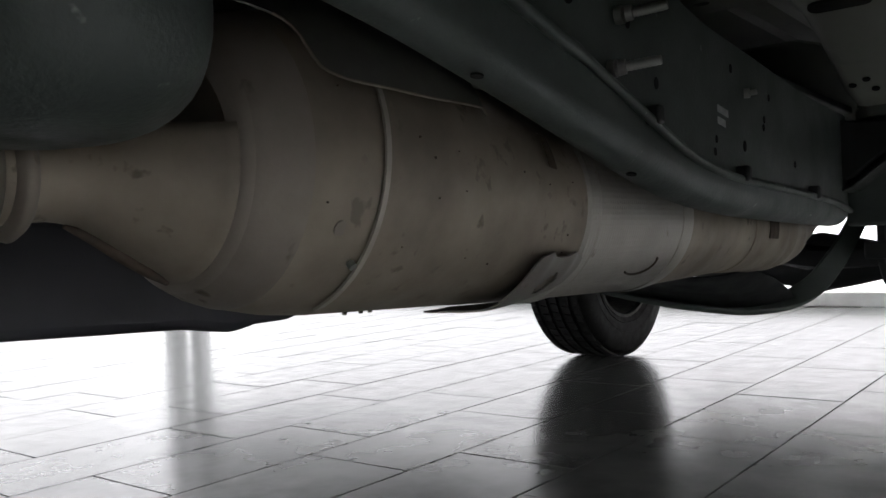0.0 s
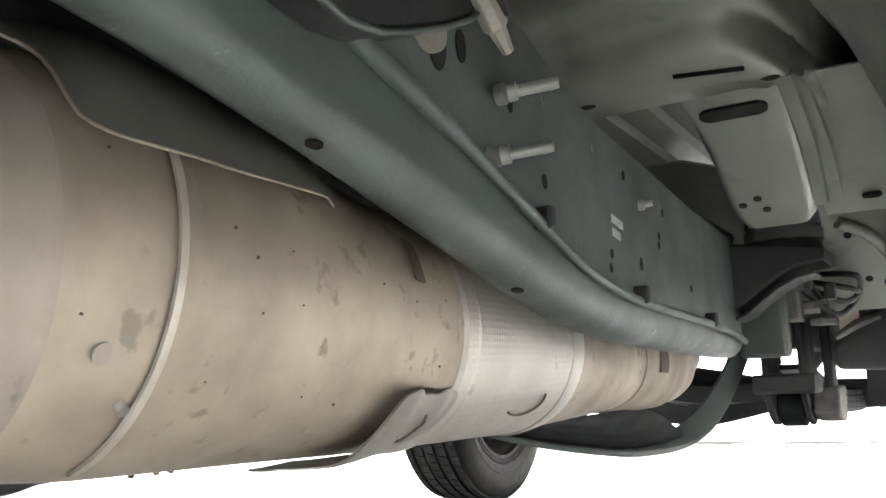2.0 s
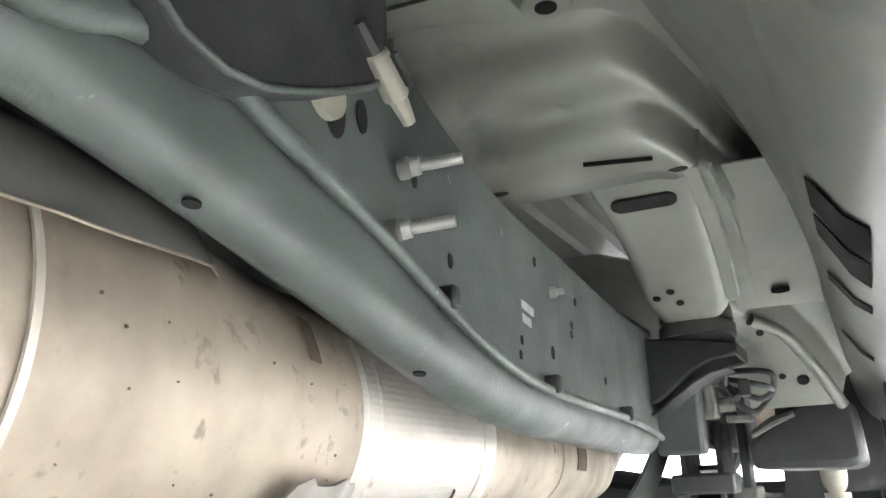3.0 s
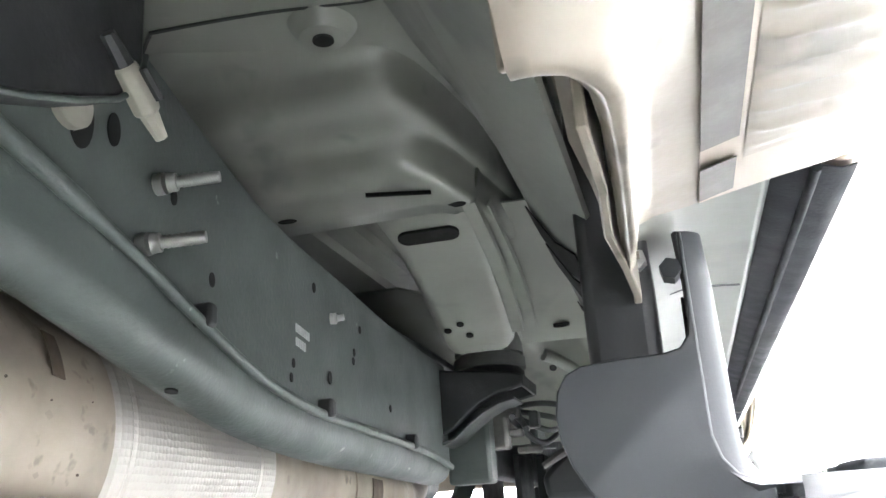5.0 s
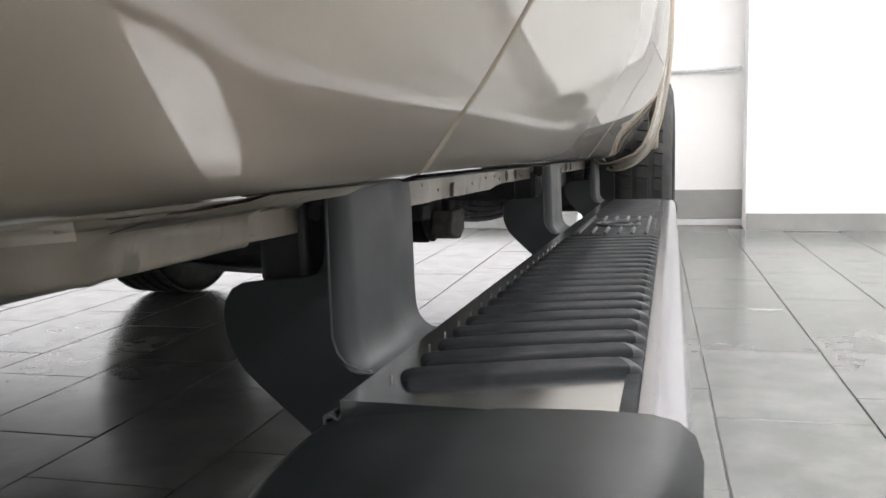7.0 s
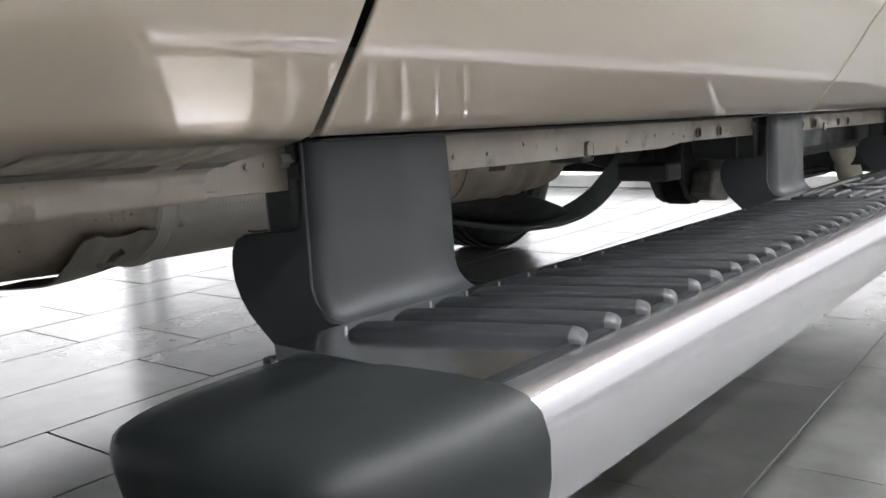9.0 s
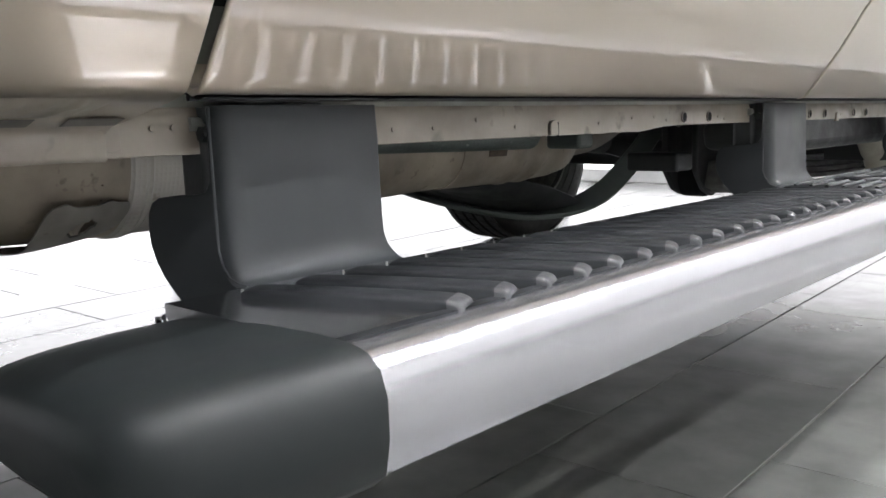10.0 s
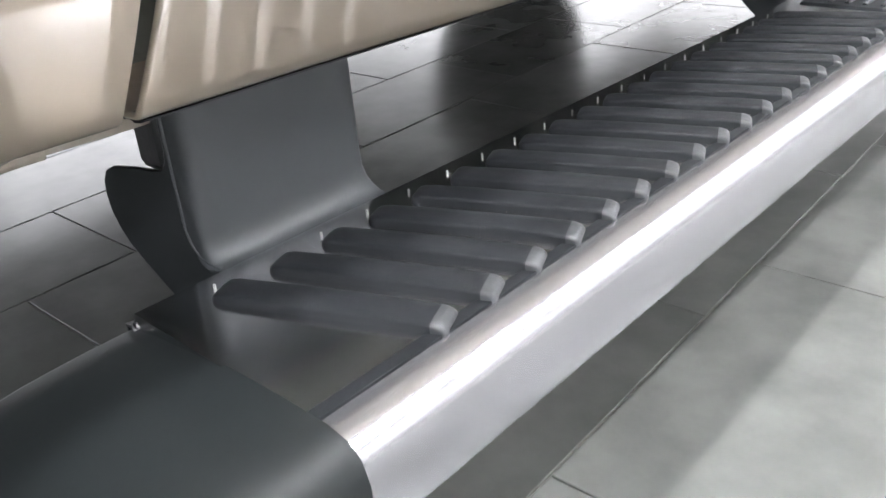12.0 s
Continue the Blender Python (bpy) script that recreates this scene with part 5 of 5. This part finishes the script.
part("far_rail", box(-1.60, -1.50, -0.8, 2.4, 0.55, 0.70), BLACK, truck, "black far chassis rail", bevel=0.01)

# ---- rear suspension in the shade ----
HANG = [(1.48, 0.60), (1.48, 0.45), (1.52, 0.405), (1.56, 0.39), (1.61, 0.405), (1.64, 0.45), (1.64, 0.60)]
hang = part("spring_hanger", prism(HANG, "x", -0.560, -0.545), BLACK, truck, "black spring hanger under the rail", bevel=0.003)
part("hanger_plate", prism(HANG, "x", -0.488, -0.475), BLACK, hang, bevel=0.003)
part("spring_bush", rod([(-0.545, 1.56, 0.43), (-0.540, 1.56, 0.43), (-0.493, 1.56, 0.43), (-0.488, 1.56, 0.43)], [0.03, 0.042, 0.042, 0.03], 20), RUBBER, hang, "round rubber bush", smooth=50)
part("bush_bolt", disc((-0.470, 1.56, 0.43), (1, 0, 0), 0.014, 0.02, 6), STEEL, hang, "bright bolt head")
part("hanger_beam", box(-0.545, -0.430, 1.30, 1.37, 0.460, 0.497), BLACK, truck, "black cross beam", bevel=0.006)
part("tank_strap", rod([(-0.38, 1.20, 0.554), (-0.345, 1.20, 0.574), (-0.31, 1.20, 0.586)], [0.006, 0.008, 0.006], 8), CASTING, truck, "dusty bent strap")
spr = None
for k in range(4):
    pts = [(-0.515, y, w + 0.03 - 0.016 * k) for y, w in ((1.60 + 0.10 * k, 0.488), (1.9, 0.445), (2.2, 0.42), (2.5, 0.412), (2.7, 0.412), (2.95 - 0.08 * k, 0.42))]
    pts = smooth_path(pts, 4)
    rows = [[(p.x - 0.035, p.y, p.z), (p.x + 0.035, p.y, p.z), (p.x + 0.035, p.y, p.z - 0.012), (p.x - 0.035, p.y, p.z - 0.012)] for p in pts]
    if spr is None:
        spr = part("leaf_spring", loft(rows), BLACK, truck, "black leaf spring pack", bevel=0.001)
    else:
        part("spring_leaf", loft(rows), BLACK, spr, bevel=0.001)
part("rear_axle", rod([(-1.85, 2.72, 0.43), (-1.3, 2.72, 0.43), (-1.15, 2.72, 0.43), (-1.02, 2.72, 0.43), (-0.9, 2.72, 0.43), (-0.75, 2.72, 0.43), (-0.15, 2.72, 0.43)], [0.045, 0.05, 0.085, 0.108, 0.085, 0.05, 0.045], 18), BLACK, truck, "black rear axle with its round housing", smooth=60)
part("drive_shaft", rod([(-1.02, 0.5, 0.62), (-1.02, 1.2, 0.58), (-1.02, 2.56, 0.45)], 0.045, 16), BLACK, truck, "black drive shaft", smooth=60)
part("fuel_tank", box(-1.42, -0.86, 1.25, 2.25, 0.54, 0.80), BLACK, truck, "black plastic fuel tank", bevel=0.05, seg=4)
part("side_tank", prism([(-0.405, 0.500), (-0.412, 0.545), (-0.385, 0.572), (-0.345, 0.602), (-0.315, 0.618), (-0.24, 0.622), (-0.215, 0.60), (-0.21, 0.505), (-0.24, 0.497)], "y", 1.36, 2.02), BLACK, truck, "black moulded tank beside the rail", bevel=0.014, seg=3)
clus = part("valve_unit", box(-0.44, -0.405, 1.02, 1.06, 0.575, 0.66), CASTING, truck, "dusty valve and cable cluster behind the body mount", bevel=0.005)
for u, y, w, a, b, c in ((-0.40, 1.03, 0.63, 0.03, 0.02, 0.016), (-0.395, 1.05, 0.60, 0.022, 0.026, 0.012), (-0.365, 1.06, 0.62, 0.015, 0.03, 0.026), (-0.38, 1.08, 0.575, 0.04, 0.02, 0.012)):
    part("valve_block", box(u - a / 2, u + a / 2, y - b / 2, y + b / 2, w - c / 2, w + c / 2), CASTING if c < 0.02 else BLACK, clus, bevel=0.003)
for k in range(4):
    part("cable", rod(smooth_path([(-0.43 + 0.02 * k, 1.0, 0.66 - 0.02 * k), (-0.40, 1.06 + 0.02 * k, 0.62 + 0.01 * k), (-0.36 + 0.01 * k, 1.10, 0.585 + 0.02 * k), (-0.34, 1.25, 0.63)], 6), 0.005, 8), BLACK, clus, smooth=60)
part("link_arm", prism([(1.20, 0.585), (1.42, 0.60), (1.44, 0.615), (1.42, 0.63), (1.20, 0.62)], "x", -0.40, -0.385), RAIL, truck, "grey link arm", bevel=0.003)
part("casting_lug", prism([(1.52, 0.47), (1.50, 0.415), (1.54, 0.40), (1.60, 0.395), (1.64, 0.415), (1.64, 0.47)], "x", -0.470, -0.420), CASTING, truck, "dusty cast lug", bevel=0.006)
part("lug_strap", box(-0.447, -0.428, 1.52, 1.58, 0.43, 0.60), BLACK, truck, "grey shackle strap", bevel=0.004)
part("damper", rod([(-0.30, 1.95, 0.62), (-0.30, 2.06, 0.52), (-0.30, 2.07, 0.515), (-0.30, 2.3, 0.32)], [0.018, 0.018, 0.032, 0.032], 16), WHITEPL, truck, "pale damper tube", smooth=40)
part("damper_eye", rod([(-0.33, 1.93, 0.635), (-0.27, 1.93, 0.635)], 0.022, 14), CASTING, truck, smooth=40)

# ---- wheels ----
def wheel(x, inner_sign, cy):
    """Tyre with cut tread blocks and a dished rim; turned along x."""
    R = 0.405
    prof = [(-0.105, 0.225), (-0.128, 0.25), (-0.138, 0.30), (-0.136, 0.345), (-0.126, 0.375), (-0.112, 0.394), (-0.09, 0.4005), (-0.045, 0.4035), (0.0, 0.404), (0.045, 0.4035), (0.09, 0.4005), (0.112, 0.394), (0.126, 0.375), (0.136, 0.345), (0.138, 0.30), (0.128, 0.25), (0.105, 0.225)]
    n = 72
    rows = []
    for k in range(n + 1):
        a = 2 * math.pi * k / n
        rows.append([(x + px, cy + (r if r < 0.39 else r - 0.009) * math.cos(a), R + (r if r < 0.39 else r - 0.009) * math.sin(a)) for px, r in prof])
    bm = loft(rows, closed=False)
    bmesh.ops.remove_doubles(bm, verts=bm.verts, dist=0.0001)
    t = link("tyre", bm, TYRE, truck, "black road tyre with blocked tread", truck=False, smooth=45)
    # tread blocks in five ribs
    verts, faces = [], []
    for px, wd in ((-0.098, 0.026), (-0.05, 0.034), (0.0, 0.034), (0.05, 0.034), (0.098, 0.026)):
        for k in range(64):
            a0 = 2 * math.pi * (k + (0.3 if abs(px) > 0.04 else 0)) / 64
            a1 = a0 + 2 * math.pi / 64 * 0.86
            i = len(verts)
            for r in (0.392, 0.4045 - abs(px) * 0.03):
                for a, sx in ((a0, -1), (a0 + 0.012, 1), (a1 + 0.012, 1), (a1, -1)):
                    verts.append((x + px + sx * wd / 2, cy + r * math.cos(a), R + r * math.sin(a)))
            faces += [(i, i + 1, i + 2, i + 3), (i + 4, i + 5, i + 6, i + 7), (i, i + 1, i + 5, i + 4), (i + 1, i + 2, i + 6, i + 5), (i + 2, i + 3, i + 7, i + 6), (i + 3, i, i + 4, i + 7)]
    me = bpy.data.meshes.new("tread_block")
    me.from_pydata(verts, [], faces)
    me.materials.append(TYRE)
    ob = new("tread_block", me)
    ob.parent = t
    tagged(ob, kind="stuff")
    for s in (-1, 1):
        for r in (0.262, 0.30, 0.352):
            rows = [[(x + s * (0.1375 - abs(r - 0.30) * 0.12 + g), cy + (r + d) * math.cos(a), R + (r + d) * math.sin(a)) for g, d in ((-0.004, -0.004), (0.002, 0.0), (-0.004, 0.004))] for a in [2 * math.pi * k / 48 for k in range(49)]]
            link("sidewall_ring", loft(rows, closed=False), TYRE, t, truck=False, smooth=60)
    rp = [(-0.125, 0.228), (-0.125, 0.240), (-0.112, 0.241), (-0.100, 0.225), (-0.02, 0.205), (0.05, 0.205), (0.10, 0.225), (0.112, 0.241), (0.122, 0.240), (0.12, 0.225), (0.06, 0.19), (0.05, 0.10), (0.055, 0.02), (0.055, 0.001)]
    rows = [[(x - inner_sign * px, cy + r * math.cos(a), R + r * math.sin(a)) for px, r in rp] for a in [2 * math.pi * k / 48 for k in range(49)]]
    link("rim", loft(rows, closed=False), CASTING, truck, "dull metal wheel rim", truck=False, smooth=40)


for cy in (2.715, -1.16):
    wheel(-1.985, 1, cy)
    wheel(-0.105, -1, cy)

# ---- floor tiles ----
TW, TL, GAP = 0.318, 0.607, 0.0034
TX, SKEW = 0.195, -0.035
near_tile = None
far_v, far_f = [], []


def tile_bm():
    a, b = (TW - GAP) / 2, (TL - GAP) / 2
    c, h = 0.0012, 0.0012
    bm = bmesh.new()
    rows = [[(-a, -b, -0.012), (a, -b, -0.012), (a, b, -0.012), (-a, b, -0.012)], [(-a, -b, -h), (a, -b, -h), (a, b, -h), (-a, b, -h)], [(-a + c, -b + c, 0), (a - c, -b + c, 0), (a - c, b - c, 0), (-a + c, b - c, 0)]]
    return loft(rows, bm=bm)


floor_ob = bpy.data.objects["floor"]
for i in range(-29, 17):
    xc = TX + TW * (i + 0.5)
    phase = 0.856 if i % 2 == 0 else 1.058
    for j in range(-14, 9):
        yc = phase + TL * (j + 0.5)
        x = xc + SKEW * yc
        if not (X0 < x - 0.1 and x + 0.1 < X1 and Y0 < yc - 0.2 and yc + 0.25 < Y1 + 0.34):
            continue
        if -3.5 < x < 1.75 and -1.4 < yc < 5.3:
            if near_tile is None:
                near_tile = link("tile", tile_bm(), TILE, floor_ob, "dark grey cloudy porcelain floor tile", truck=False, smooth=0)
                ob = near_tile
            else:
                ob = near_tile.copy()
                scene.collection.objects.link(ob)
            ob.location = (x, yc, random.uniform(-0.0004, 0.0004))
            ob.rotation_euler = (random.gauss(0, 0.0006), random.gauss(0, 0.0006), SKEW * -1)
        else:
            a, b, k = (TW - GAP) / 2, (TL - GAP) / 2, len(far_v)
            far_v += [(x - a, yc - b, 0), (x + a, yc - b, 0), (x + a, yc + b, 0), (x - a, yc + b, 0)]
            far_v += [(x - a, yc - b, -0.012), (x + a, yc - b, -0.012), (x + a, yc + b, -0.012), (x - a, yc + b, -0.012)]
            far_f += [(k, k + 1, k + 2, k + 3), (k, k + 4, k + 5, k + 1), (k + 1, k + 5, k + 6, k + 2), (k + 2, k + 6, k + 7, k + 3), (k + 3, k + 7, k + 4, k)]
me = bpy.data.meshes.new("far_tiles")
me.from_pydata(far_v, [], far_f)
me.materials.append(TILE)
far = new("far_tiles", me)
far.parent = floor_ob
tagged(far, "rest of the dark grey tiled floor", kind="stuff")
